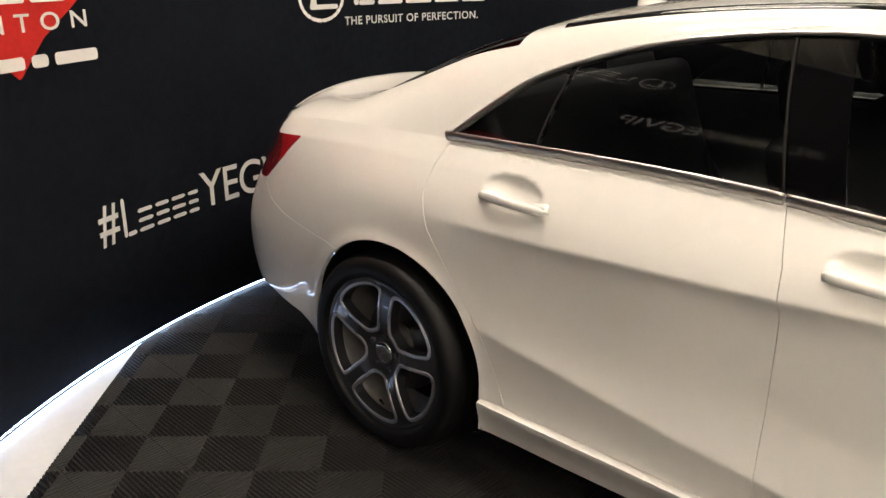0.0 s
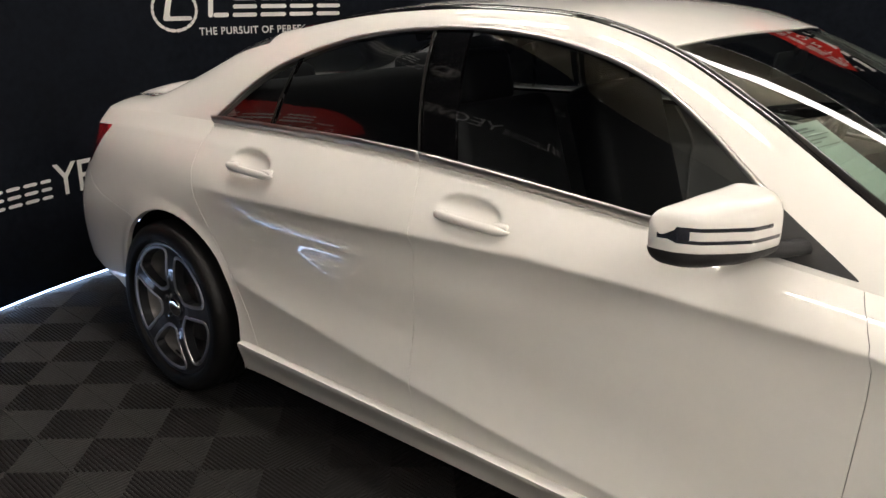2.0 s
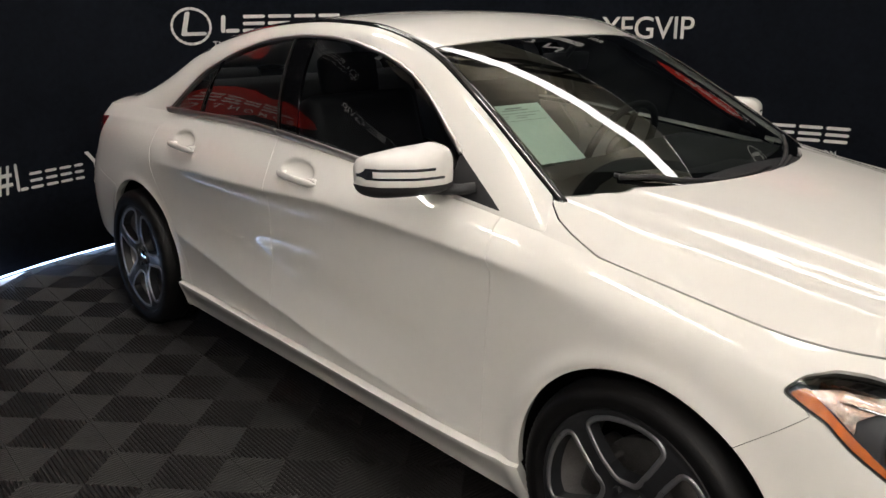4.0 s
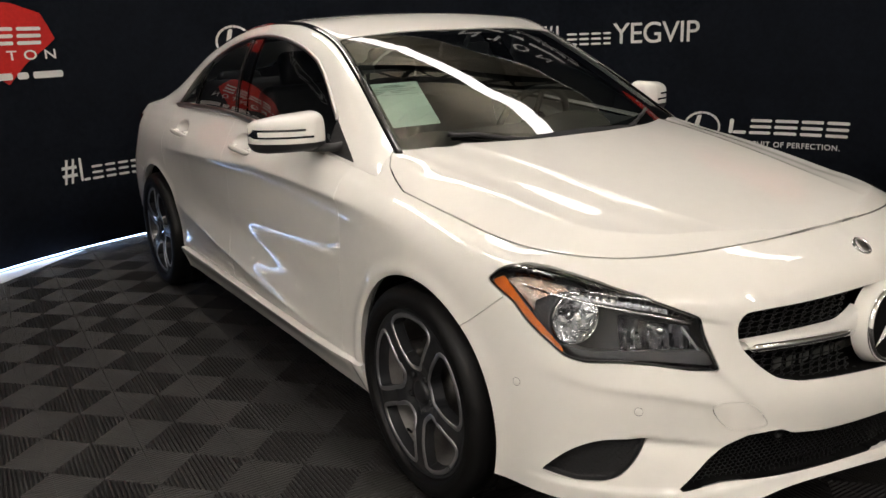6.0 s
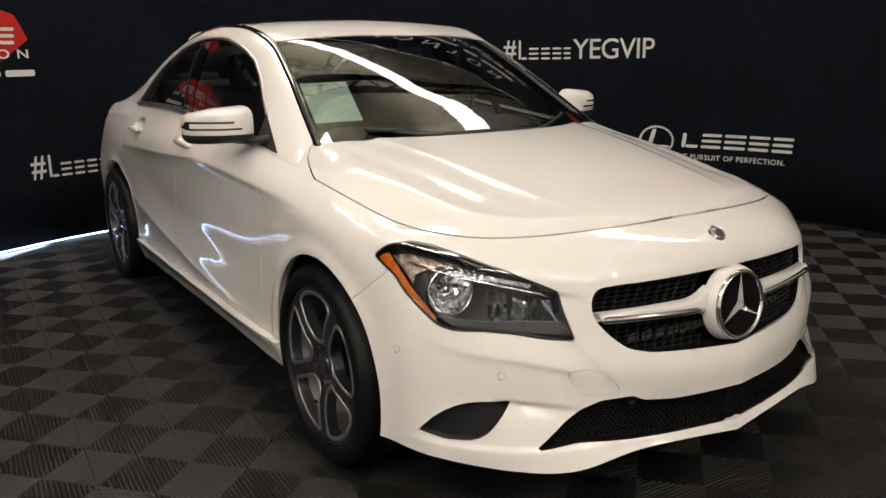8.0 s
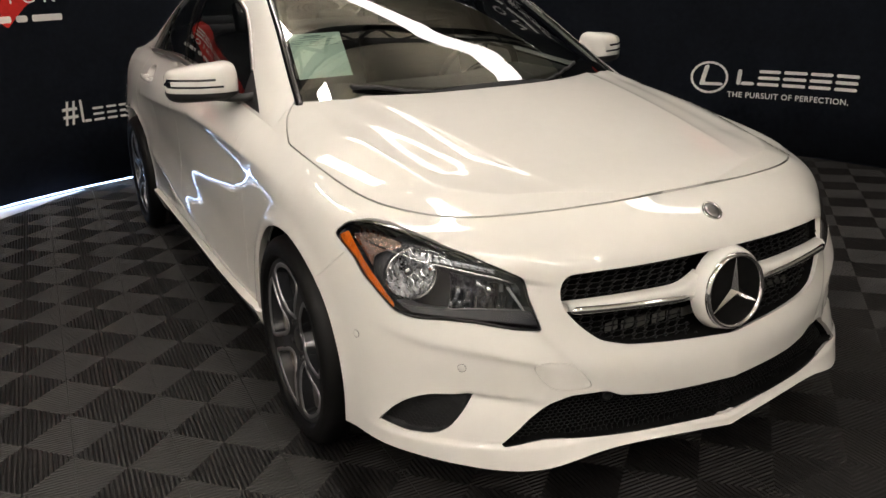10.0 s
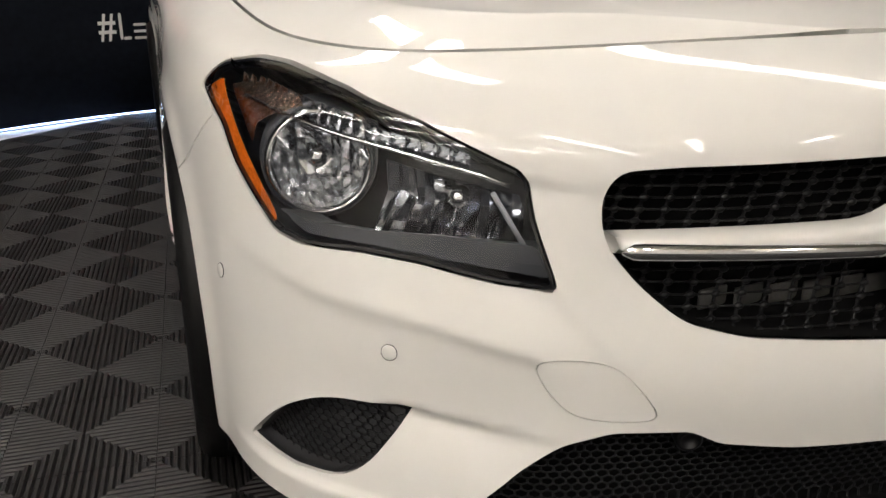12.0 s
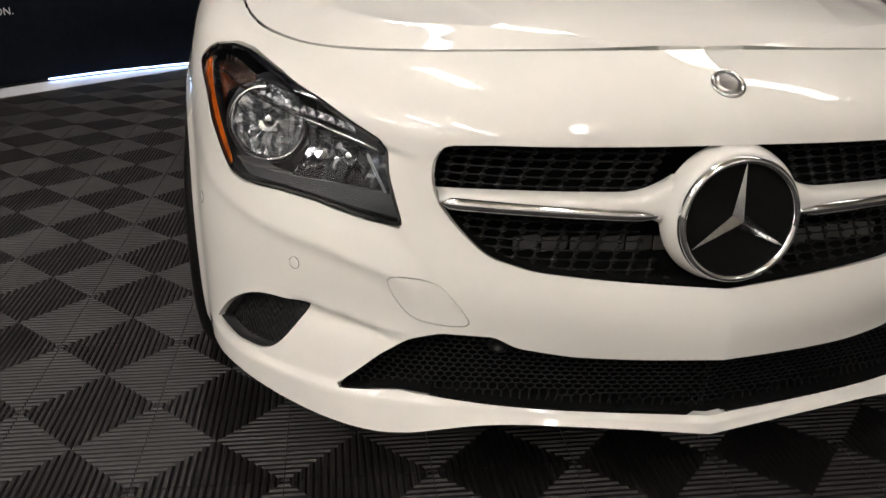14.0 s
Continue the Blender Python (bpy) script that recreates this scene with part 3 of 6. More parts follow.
def quarter_top(p):
    """True along the upper edge of the body behind the doors."""
    return abs(p[2] - np.interp(p[0], BODY[-1][::-1, 0] if BODY[-1][0, 0] > BODY[-1][-1, 0] else BODY[-1][:, 0], BODY[-1][::-1, 2] if BODY[-1][0, 0] > BODY[-1][-1, 0] else BODY[-1][:, 2])) < 0.002 and p[0] < -1.19


def seam(curve, z):
    c = np.array(curve)
    return np.interp(z, c[:, 0], c[:, 1])


def arch_out(s):
    d = np.minimum(*[np.hypot(s.p[:, 0] - a, s.p[:, 2] - b) - r for a, b, r in ARCHES])
    return np.where(np.abs(s.p[:, 1]) > 0.55, d, 1.0)


shell = SIDE.cut(arch_out(SIDE))
lamp_skin = SIDE.cut(inside_of(SIDE.u, HEADLAMP))
tail_skin = SIDE.cut(inside_of(SIDE.u, TAIL) - GAP)

front = shell.cut(inside_of(shell.u, FRONT) - np.where(shell.u[:, 1] > .70, 0.0, GAP))
for hole in (HEADLAMP, FOG, INTAKE, GRILLE):
    front = front.cut(-inside_of(front.u, hole) - (0.003 if hole is HEADLAMP else 0))
cover_skin = front.cut(inside_of(front.u, COVER) - 0.0007)
front = front.cut(-inside_of(front.u, COVER) - 0.0007)
rest = shell.cut(-inside_of(shell.u, FRONT) - np.where(shell.u[:, 1] > .70, 0.0, GAP))
rest = rest.cut(-inside_of(rest.u, HEADLAMP) - 0.003)
rear = rest.cut(inside_of(rest.u, REAR) - GAP)
rear = rear.cut(-inside_of(rear.u, TAIL))
rear = rear.cut(rear.p[:, 2] - np.interp(rear.p[:, 0], (-2.4, -2.0, -1.80, -1.68), (.365, .350, .310, .235)))
rest = rest.cut(-inside_of(rest.u, REAR) - GAP)
rest = rest.cut(-inside_of(rest.u, TAIL))
low = 0.2965
middle = rest.cut(np.where(np.abs(rest.p[:, 0]) < 1.2, rest.p[:, 2] - low - GAP, 1))
skirt = rest.cut(low - 0.0005 - rest.p[:, 2]).cut(1.2 - np.abs(rest.cut(low - 0.0005 - rest.p[:, 2]).p[:, 0]))
fender = middle.cut(middle.p[:, 0] - seam(DOOR_FRONT, middle.p[:, 2]) - GAP)
door_f = middle.cut(seam(DOOR_FRONT, middle.p[:, 2]) - middle.p[:, 0] - GAP)
door_f = door_f.cut(door_f.p[:, 0] - seam(DOOR_MID, door_f.p[:, 2]) - GAP)
door_r = middle.cut(seam(DOOR_MID, middle.p[:, 2]) - middle.p[:, 0] - GAP)
door_r = door_r.cut(door_r.p[:, 0] - seam(DOOR_REAR, door_r.p[:, 2]) - GAP)
quarter = middle.cut(seam(DOOR_REAR, middle.p[:, 2]) - middle.p[:, 0] - GAP)


sk_n = skirt.normals()
skirt_form = Skin(skirt.p + sk_n * (0.012 + 0.012 * np.clip((skirt.p[:, 2] - .215) / .07, 0, 1) ** 1.5 * np.clip((1.03 - np.abs(skirt.p[:, 0])) / .12, 0, 1))[:, None], skirt.u, skirt.faces)


def welded(skin):
    """Both halves of a middle panel as one sheet."""
    p = skin.p.copy()
    p[np.abs(p[:, 1]) < 2e-3, 1] = 0
    a = Skin(p, skin.u, skin.faces)
    b = a.mirrored()
    n = len(p)
    mid = np.abs(p[:, 1]) < 1e-9
    to = [k if mid[k] else k + n for k in range(n)]
    return Skin(np.vstack([a.p, b.p]), np.vstack([a.u, b.u]), a.faces + [[to[k] for k in f] for f in b.faces])


front_bumper = panel("front_bumper", welded(front), PAINT, car, 0.012)
rear_bumper = panel("rear_bumper", welded(rear), PAINT, car, 0.02)
doors = {}
for flip in (False, True):
    m = (lambda s: s.mirrored()) if flip else (lambda s: s)
    panel("fender", m(fender), PAINT, car, 0.025)
    panel("rear_quarter", m(quarter), PAINT, car, 0.025, plain=lambda k: quarter_top(quarter.p[k]))
    panel("side_skirt", m(skirt_form), PAINT, car, 0.03)
    doors["front", flip] = panel("front_door", m(door_f), PAINT, car)
    doors["rear", flip] = panel("rear_door", m(door_r), PAINT, car)
    panel("towing_cover", m(cover_skin), PAINT, front_bumper, 0.006)
    panel("tail_lamp", m(tail_skin), RED_LENS, car, 0.02, "dark red tail lamp lens")

# bonnet
belt = BODY[-1]
fwd = belt[belt[:, 0] > 0.6]
order = np.argsort(fwd[:, 0])
FX, FW, FZ = fwd[order, 0], -fwd[order, 1], fwd[order, 2]
MID_X, MID_Z = (.80, .95, 1.10, 1.35, 1.60, 1.80, 1.95, 2.045), (1.005, .995, .980, .945, .900, .858, .826, .797)


def ridge_in(x):
    return np.minimum(np.interp(x, (.84, .95, 1.31, 1.60, 1.80, 1.92, 2.05), (.485, .465, .410, .372, .335, .302, .262)), np.interp(x, (1.70, 1.92, 2.03), (.72, .70, .45)) * np.interp(x, FX, FW))


def ridge_out(x):
    return np.minimum(np.interp(x, (.84, 1.00, 1.25, 1.45, 1.60, 1.72, 1.88, 2.05), (.615, .608, .598, .582, .567, .551, .508, .44)), np.interp(x, (1.70, 1.90, 2.03), (.86, .80, .55)) * np.interp(x, FX, FW))


def ease(v):
    v = np.clip(v, 0, 1)
    return v * v * (3 - 2 * v)


def bonnet_height(x, y):
    """A nearly flat middle, a step down outside the inner ridge, a flat panel, and a fall from the outer ridge to the seam."""
    w, ze = np.interp(x, FX, FW), np.interp(x, FX, FZ)
    zc = spline(MID_X, MID_Z, np.clip(x, .8, 2.045))
    a, ai, ao = np.abs(y), ridge_in(x), ridge_out(x)
    t = (zc - ze) / 0.108
    fade = np.clip((1.99 - x) / 0.30, 0, 1)
    step = lambda k: FLAT * t * k + fade * (0.0072 * (1 - np.exp(-k / 0.03)) + 0.0036 * (np.tanh((k - 0.115) / 0.03) + 1))
    mid = 0.5 * CROWN * t * np.minimum(a, ai) ** 2 / np.maximum(ai, 1e-4)
    panel_ = step(np.clip(a - ai, 0, ao - ai))
    full = np.maximum(w - ao, 1e-3)
    u = np.clip(a - ao, 0, 1.3 * full)
    left = (zc - ze) - 0.5 * CROWN * t * ai - step(ao - ai)
    fall = FLAT * t * u + (left - FLAT * t * full) * (u / full) ** np.interp(x, (1.6, 1.95), (1.5, 1.15))
    lift = 0.011 * ease((1.16 - x) / .22) * ease((a - .40) / .22) * ease((w - a) / .09)
    return zc - mid - panel_ - fall + lift


CROWN, FLAT = 0.10, 0.11


def fan(x):
    """Half widths of the bonnet's rows: dense, with the two ridges on rows of their own."""
    i, o = ridge_in(x), ridge_out(x)
    return np.concatenate([np.linspace(1.12 * np.interp(x, FX, FW) + .01, o, 26)[:-1], np.linspace(o, i, 36)[:-1], np.linspace(i, 0, 40)])


gx = np.linspace(.84, 2.06, 150)
gy = -np.stack([fan(k) for k in gx], 1)
gx = np.broadcast_to(gx, gy.shape)
hood_grid = np.stack([gx, gy, bonnet_height(gx.ravel(), gy.ravel()).reshape(gx.shape)], -1)
hood = Skin.grid(hood_grid, hood_grid[:, :, :2])


def rim_distance(s):
    edge = np.c_[FX, -FW][::2]
    edge = np.vstack([edge, [[2.2, .4], [.5, .4], [.5, -FW[0]]]])
    return inside_of(s.p[:, :2], edge)


COWL = ((-.70, -.62, -.55, -.48, -.40, -.28, -.14, 0), (.938, .948, .972, 1.022, 1.078, 1.140, 1.178, 1.190))


def cowl(y):
    a = np.atleast_1d(np.clip(-np.abs(np.asarray(y, float)), -.70, 0))
    v = spline(COWL[0], COWL[1], a.ravel()).reshape(a.shape)
    return v if np.ndim(y) else float(v[0])


HOOD_CORNER = ((1.30, -.80), (1.22, -.757), (1.15, -.742), (1.06, -.716), (1.00, -.694), (.955, -.664), (.930, -.640), (.80, -.62), (.80, .3), (2.4, .3), (2.4, -.80))
hood = hood.cut(rim_distance(hood) - np.where(hood.p[:, 0] > 1.16, 0.0045, -0.001))
corner = inside_of(hood.p[:, :2], HOOD_CORNER)
fender_top = hood.cut(-corner - 0.002)
fender_top = fender_top.cut(np.maximum(fender_top.p[:, 0] - .93, -.62 - fender_top.p[:, 1]))
hood = hood.cut(corner - 0.002)
hood = hood.cut(hood.p[:, 0] - cowl(hood.p[:, 1]))
panel("bonnet", welded(hood), PAINT, car, 0.015)
for flip in (False, True):
    panel("fender_top", fender_top.mirrored() if flip else fender_top, PAINT, car, 0.015)

# greenhouse: roof, pillars and glass on one lofted form
#        x      corner y  corner z  middle z
CABIN_ROWS = ((-2.24, .10, .985, .990), (-2.10, .33, .980, .992), (-1.95, .43, .990, 1.004), (-1.75, .50, 1.024, 1.060), (-1.55, .515, 1.109, 1.155), (-1.2, .53, 1.244, 1.288),
              (-.9, .54, 1.308, 1.350), (-.5, .552, 1.362, 1.394), (-.1, .557, 1.375, 1.402), (.15, .553, 1.352, 1.385), (.325, .545, 1.295, 1.348),
              (.55, .580, 1.180, 1.268), (.80, .630, 1.030, 1.155), (.93, .655, .950, 1.085), (1.02, .671, .894, 1.028), (1.10, .686, .842, .975))
rows = np.array(CABIN_ROWS)
xs = np.concatenate([np.linspace(-2.24, .2, 150), np.linspace(.2, 1.10, 75)[1:]])
sec = spline(rows[:, 0], rows[:, 1:], xs)
o2 = np.argsort(belt[:, 0])
bw, bz = np.interp(xs, belt[o2, 0], -belt[o2, 1]), np.interp(xs, belt[o2, 0], belt[o2, 2])
ns, nt_ = 34, 40
s = np.linspace(0, 1, ns)[:, None]
chord_y, chord_z = sec[:, 0] - bw, sec[:, 1] - bz
length = np.hypot(chord_y, chord_z)
bulge = 0.075 * length
sy = bw + s * chord_y + 4 * s * (1 - s) * bulge * chord_z / length
sz = bz + s * chord_z - 4 * s * (1 - s) * bulge * chord_y / length
q = np.linspace(1, 0, nt_)[1:, None]
ty, tz = q * sec[:, 0], sec[:, 1] + (sec[:, 2] - sec[:, 1]) * (1 - q ** (2 + .9 * np.clip((xs - .1) / .4, 0, 1)))
cab = np.stack([np.broadcast_to(xs, (ns + nt_ - 1, len(xs))), -np.vstack([sy, ty]), np.vstack([sz, tz])], -1)
cab = blur(cab, 10, 0.5, 0)
vv = np.broadcast_to(np.concatenate([np.linspace(0, 1, ns), np.linspace(1, 2, nt_)[1:]])[:, None, None], cab.shape[:2] + (1,))
cabin = Skin.grid(cab, np.concatenate([vv, cab[:, :, :1]], 2))

DLO = curved(((-1.195, 1.000), (-1.02, 1.135), (-.88, 1.205), (-.65, 1.275), (-.42, 1.312), (-.20, 1.325), (0, 1.315), (.18, 1.283), (.34, 1.225), (.48, 1.145), (.64, 1.035), (.84, .912),
               (.60, .938), (.20, .975), (-.15, 1.006), (-.40, 1.012), (-.80, 1.009)), (0, 11), 4)


def screen_top(y):
    return 0.405 - 0.085 * (np.abs(y) / .54) ** 2


def rear_top(y):
    return -1.02 - 0.05 * (np.abs(y) / .54) ** 2


def rear_foot(y):
    return -1.80 + 0.05 * (np.abs(y) / .5) ** 2


side_glass_at = lambda s: np.where(s.u[:, 0] < 1.0, inside_of(s.p[:, (0, 2)], DLO), -1)
screen_at = lambda s: np.minimum(np.minimum((s.u[:, 0] - 1.045) * .5, s.p[:, 0] - screen_top(s.p[:, 1])), cowl(s.p[:, 1]) + .03 - s.p[:, 0])
rear_at = lambda s: np.minimum(np.minimum((s.u[:, 0] - .87 + .17 * np.clip((-1.25 - s.p[:, 0]) / .40, 0, 1)) * .4, rear_top(s.p[:, 1]) - s.p[:, 0]), s.p[:, 0] - rear_foot(s.p[:, 1]))

side_glass = cabin.cut(side_glass_at(cabin)).shifted(-0.006)
screen = cabin.cut(screen_at(cabin) + 0.004).shifted(-0.003)
rear_glass = cabin.cut(rear_at(cabin)).shifted(-0.003)
frame_skin = cabin.cut(-side_glass_at(cabin))
frame_skin = frame_skin.cut(-screen_at(frame_skin))
frame_skin = frame_skin.cut(-rear_at(frame_skin) - 0.002)
frame_skin = frame_skin.cut(np.where(frame_skin.p[:, 0] > .90, -inside_of(frame_skin.p[:, :2], HOOD_CORNER), 1.0))
frame_skin = frame_skin.cut(np.where(frame_skin.p[:, 0] > .86, frame_skin.p[:, 2] - bonnet_height(frame_skin.p[:, 0], frame_skin.p[:, 1]) - .001, 1.0))
roof_skin = frame_skin.cut(np.minimum(np.minimum(frame_skin.u[:, 0] - 1.03, .6 - frame_skin.p[:, 0]), frame_skin.p[:, 0] - rear_top(frame_skin.p[:, 1]) - .001))
boot_edge = np.interp(frame_skin.p[:, 0], (-2.1, -1.80, -1.66, -1.5), (.80, .66, .80, 1.0))
deck_skin = frame_skin.cut(np.minimum(frame_skin.u[:, 0] - boot_edge - .008, -1.5 - frame_skin.p[:, 0]))
pillar_skin = frame_skin.cut(np.where((frame_skin.u[:, 0] > 1.03) & (frame_skin.p[:, 0] > -1.07), -1, np.maximum(boot_edge - frame_skin.u[:, 0], np.minimum(frame_skin.p[:, 0] + 1.5, 1.04 - frame_skin.u[:, 0]))))
panel("roof", welded(roof_skin), PAINT, car, 0.01)
panel("boot_lid", welded(deck_skin), PAINT, car, 0.01)
lining = frame_skin.cut(np.minimum(frame_skin.p[:, 0] + 1.72, .93 - frame_skin.p[:, 0])).shifted(-0.022)
part_mesh("headliner", mesh_of("headliner", welded(lining).p, welded(lining).faces), HEADLINER, car, "dark grey cloth headliner")


def sheet(name, skin, mat, parent, label=""):
    ob = part_mesh(name, mesh_of(name, skin.p, skin.faces), mat, parent, label)
    ob.visible_shadow = False
    return ob


# black printed border of the windscreen
def border_at(s):
    inner = np.minimum(np.minimum((s.u[:, 0] - 1.045) * .5 - .012, s.p[:, 0] - screen_top(s.p[:, 1]) - .012), cowl(s.p[:, 1]) - .035 - .05 * np.clip(1 - (s.p[:, 1] / .57) ** 2, 0, 1) - s.p[:, 0])
    return np.minimum(screen_at(s) + .004, -inner)


sheet("screen_border", welded(cabin.cut(border_at(cabin)).shifted(-0.006)), FRIT, car, "black printed border of the windscreen")
sheet("windscreen", welded(screen), SCREEN, car, "reflective clear windscreen glass")
sheet("rear_window", welded(rear_glass), WINDOW, car, "dark tinted rear window glass")


def along_belt(x0, x1, n=70, lift=0.008, out=0.004):
    x = np.linspace(x0, x1, n)
    return [(a, -b - out, c + lift) for a, b, c in zip(x, np.interp(x, belt[o2, 0], -belt[o2, 1]), np.interp(x, belt[o2, 0], belt[o2, 2]))]


def cabin_point(x, v):
    """The place on the cabin form at a length x and a section position v."""
    i = np.argmin(np.abs(vv[:, 0, 0] - v))
    return np.array([x, np.interp(x, xs, cab[i, :, 1]), np.interp(x, xs, cab[i, :, 2])])


edge_v = 1.03
for flip in (False, True):
    sgn = -1 if flip else 1
    m = (lambda k: k.mirrored()) if flip else (lambda k: k)
    panel("pillar_frame", m(pillar_skin), PAINT, car, 0.02, plain=lambda k: k < len(pillar_skin.p) and pillar_skin.u[k, 0] < 1e-6 and pillar_skin.p[k][0] < -1.19)
    back = side_glass.p[:, 0] + 0.21 * (side_glass.p[:, 2] - 1.0)
    g_rear, g_front = side_glass.cut(-0.245 - back), side_glass.cut(back + 0.125)
    g_quarter, g_rear = g_rear.cut(-0.905 + (g_rear.p[:, 2] - 1.0) * 0.25 - g_rear.p[:, 0]), g_rear.cut(g_rear.p[:, 0] + 0.89 - (g_rear.p[:, 2] - 1.0) * 0.25)
    post = side_glass.cut(np.minimum(back + 0.2445, -0.1255 - back)).shifted(0.002)
    sheet("window_glass", m(g_front), WINDOW, doors["front", flip], "dark tinted side window glass")
    sheet("window_glass", m(g_rear), WINDOW, doors["rear", flip], "dark tinted side window glass")
    sheet("quarter_glass", m(g_quarter), WINDOW, car, "small dark tinted quarter glass")
    panel("door_post", m(post), POST_BLACK, car, 0.01)
    bar = side_glass.cut(np.minimum(side_glass.p[:, 0] + 0.905 - (side_glass.p[:, 2] - 1.0) * 0.25, -0.89 + (side_glass.p[:, 2] - 1.0) * 0.25 - side_glass.p[:, 0])).shifted(0.003)
    panel("window_divider", m(bar), POST_BLACK, doors["rear", flip], 0.006)
    for x_at, top, nm in ((lambda z: -.8975 + .25 * (z - 1), 1.185, "divider_edge"), (lambda z: -.247 - .21 * (z - 1), 1.312, "post_edge")):
        bm = bmesh.new()
        line = []
        for z in np.linspace(1.012, top, 16):
            col = cab[:ns, int(np.argmin(np.abs(xs - x_at(z))))]
            line.append((x_at(z), sgn * (np.interp(z, col[:, 2], col[:, 1]) - .0005), z))
        tube(bm, line, .0032, 6)
        part(nm, bm, EDGE_GREY, doors["rear", flip], "thin grey edge of the window frame")
    # bright trim round the windows
    ring = np.array(DLO)
    pts = []
    for x, z in ring[:41]:
        cand = cab[:ns]
        i = int(np.argmin(np.abs(xs - x)))
        col = cand[:, i]
        pts.append((x, sgn * (np.interp(z, col[:, 2], col[:, 1]) - 0.002), z))
    bm = bmesh.new()
    tube(bm, pts, 0.0075, 8, flat=0.6)
    part("window_trim", bm, TRIM_METAL, car, "polished metal trim round the side windows")
    for a, b, nm in ((-1.2, -.244, "rear"), (-.236, .64, "front")):
        bm = bmesh.new()
        tube(bm, [(x, sgn * y, z) for x, y, z in along_belt(a, b)], 0.0175, 8, flat=0.45, up=(0, sgn * 1, .5))
        part("belt_trim", bm, TRIM_METAL, doors[nm, flip], "polished metal belt trim")
    # black strip along the roof edge and the windscreen side
    bm = bmesh.new()
    line = [cabin_point(x, 1.025) for x in np.linspace(-.95, .975, 80)]
    tube(bm, [(p[0], sgn * p[1], p[2] - 0.001) for p in line], 0.014, 8, flat=0.4, up=(0, sgn * .6, -1))
    part("roof_strip", bm, BLACK_GLOSS, car, "black strip along the roof edge")

# black scuttle between bonnet and windscreen
bm = bmesh.new()
prev = None
for y in np.linspace(-.60, .60, 49):
    x0 = cowl(y)
    deep = .10 + .10 * max(0, 1 - (y / .57) ** 2)
    h = float(bonnet_height(np.array([x0]), np.array([y]))[0])
    vs = [bm.verts.new((x0 + dx, y, h + dz)) for dx, dz in ((.03, -.06), (.012, -.030), (-.01, -.024), (-.035, -.026), (-.045, -.020), (-deep, -.010))]
    if prev:
        for k in range(len(vs) - 1):
            bm.faces.new((prev[k], vs[k], vs[k + 1], prev[k + 1]))
    prev = vs
part("scuttle_panel", bm, BLACK, car)

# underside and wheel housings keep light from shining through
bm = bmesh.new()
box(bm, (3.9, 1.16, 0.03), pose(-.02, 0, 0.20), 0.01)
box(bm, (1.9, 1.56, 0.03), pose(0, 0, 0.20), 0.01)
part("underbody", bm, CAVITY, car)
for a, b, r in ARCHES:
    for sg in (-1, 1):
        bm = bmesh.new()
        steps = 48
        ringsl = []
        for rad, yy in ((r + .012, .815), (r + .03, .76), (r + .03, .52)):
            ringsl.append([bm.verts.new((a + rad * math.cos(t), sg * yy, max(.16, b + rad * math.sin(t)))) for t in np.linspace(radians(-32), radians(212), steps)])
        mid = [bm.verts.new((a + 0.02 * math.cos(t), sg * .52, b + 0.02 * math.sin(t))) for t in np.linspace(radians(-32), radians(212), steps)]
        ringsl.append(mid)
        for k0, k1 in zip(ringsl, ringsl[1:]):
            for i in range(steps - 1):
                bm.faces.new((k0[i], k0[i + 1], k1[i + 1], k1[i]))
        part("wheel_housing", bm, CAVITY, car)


# ---- wheels ----
RIM = 1.05


def wheel_opening(k, phase):
    """One of the five shield-shaped windows of the wheel, in the wheel's plane."""
    a = radians(phase + 72 * k)
    pts = [(.075, -.023), (.075, .023), (.132, .065), (.180, .097), (.200, .079), (.2125, .040), (.2155, 0), (.2125, -.040), (.200, -.079), (.180, -.097), (.132, -.065)]
    return rounded([(RIM * (r * math.cos(a) - t * math.sin(a)), RIM * (r * math.sin(a) + t * math.cos(a))) for r, t in pts], 0.016, 4)


def dish(r):
    return np.interp(r / RIM, (0, .034, .036, .052, .075, .11, .16, .205, .222, .236, .2375), (-.026, -.026, -.030, -.030, -.016, -.006, -.004, -.006, -.010, -.006, -.012))


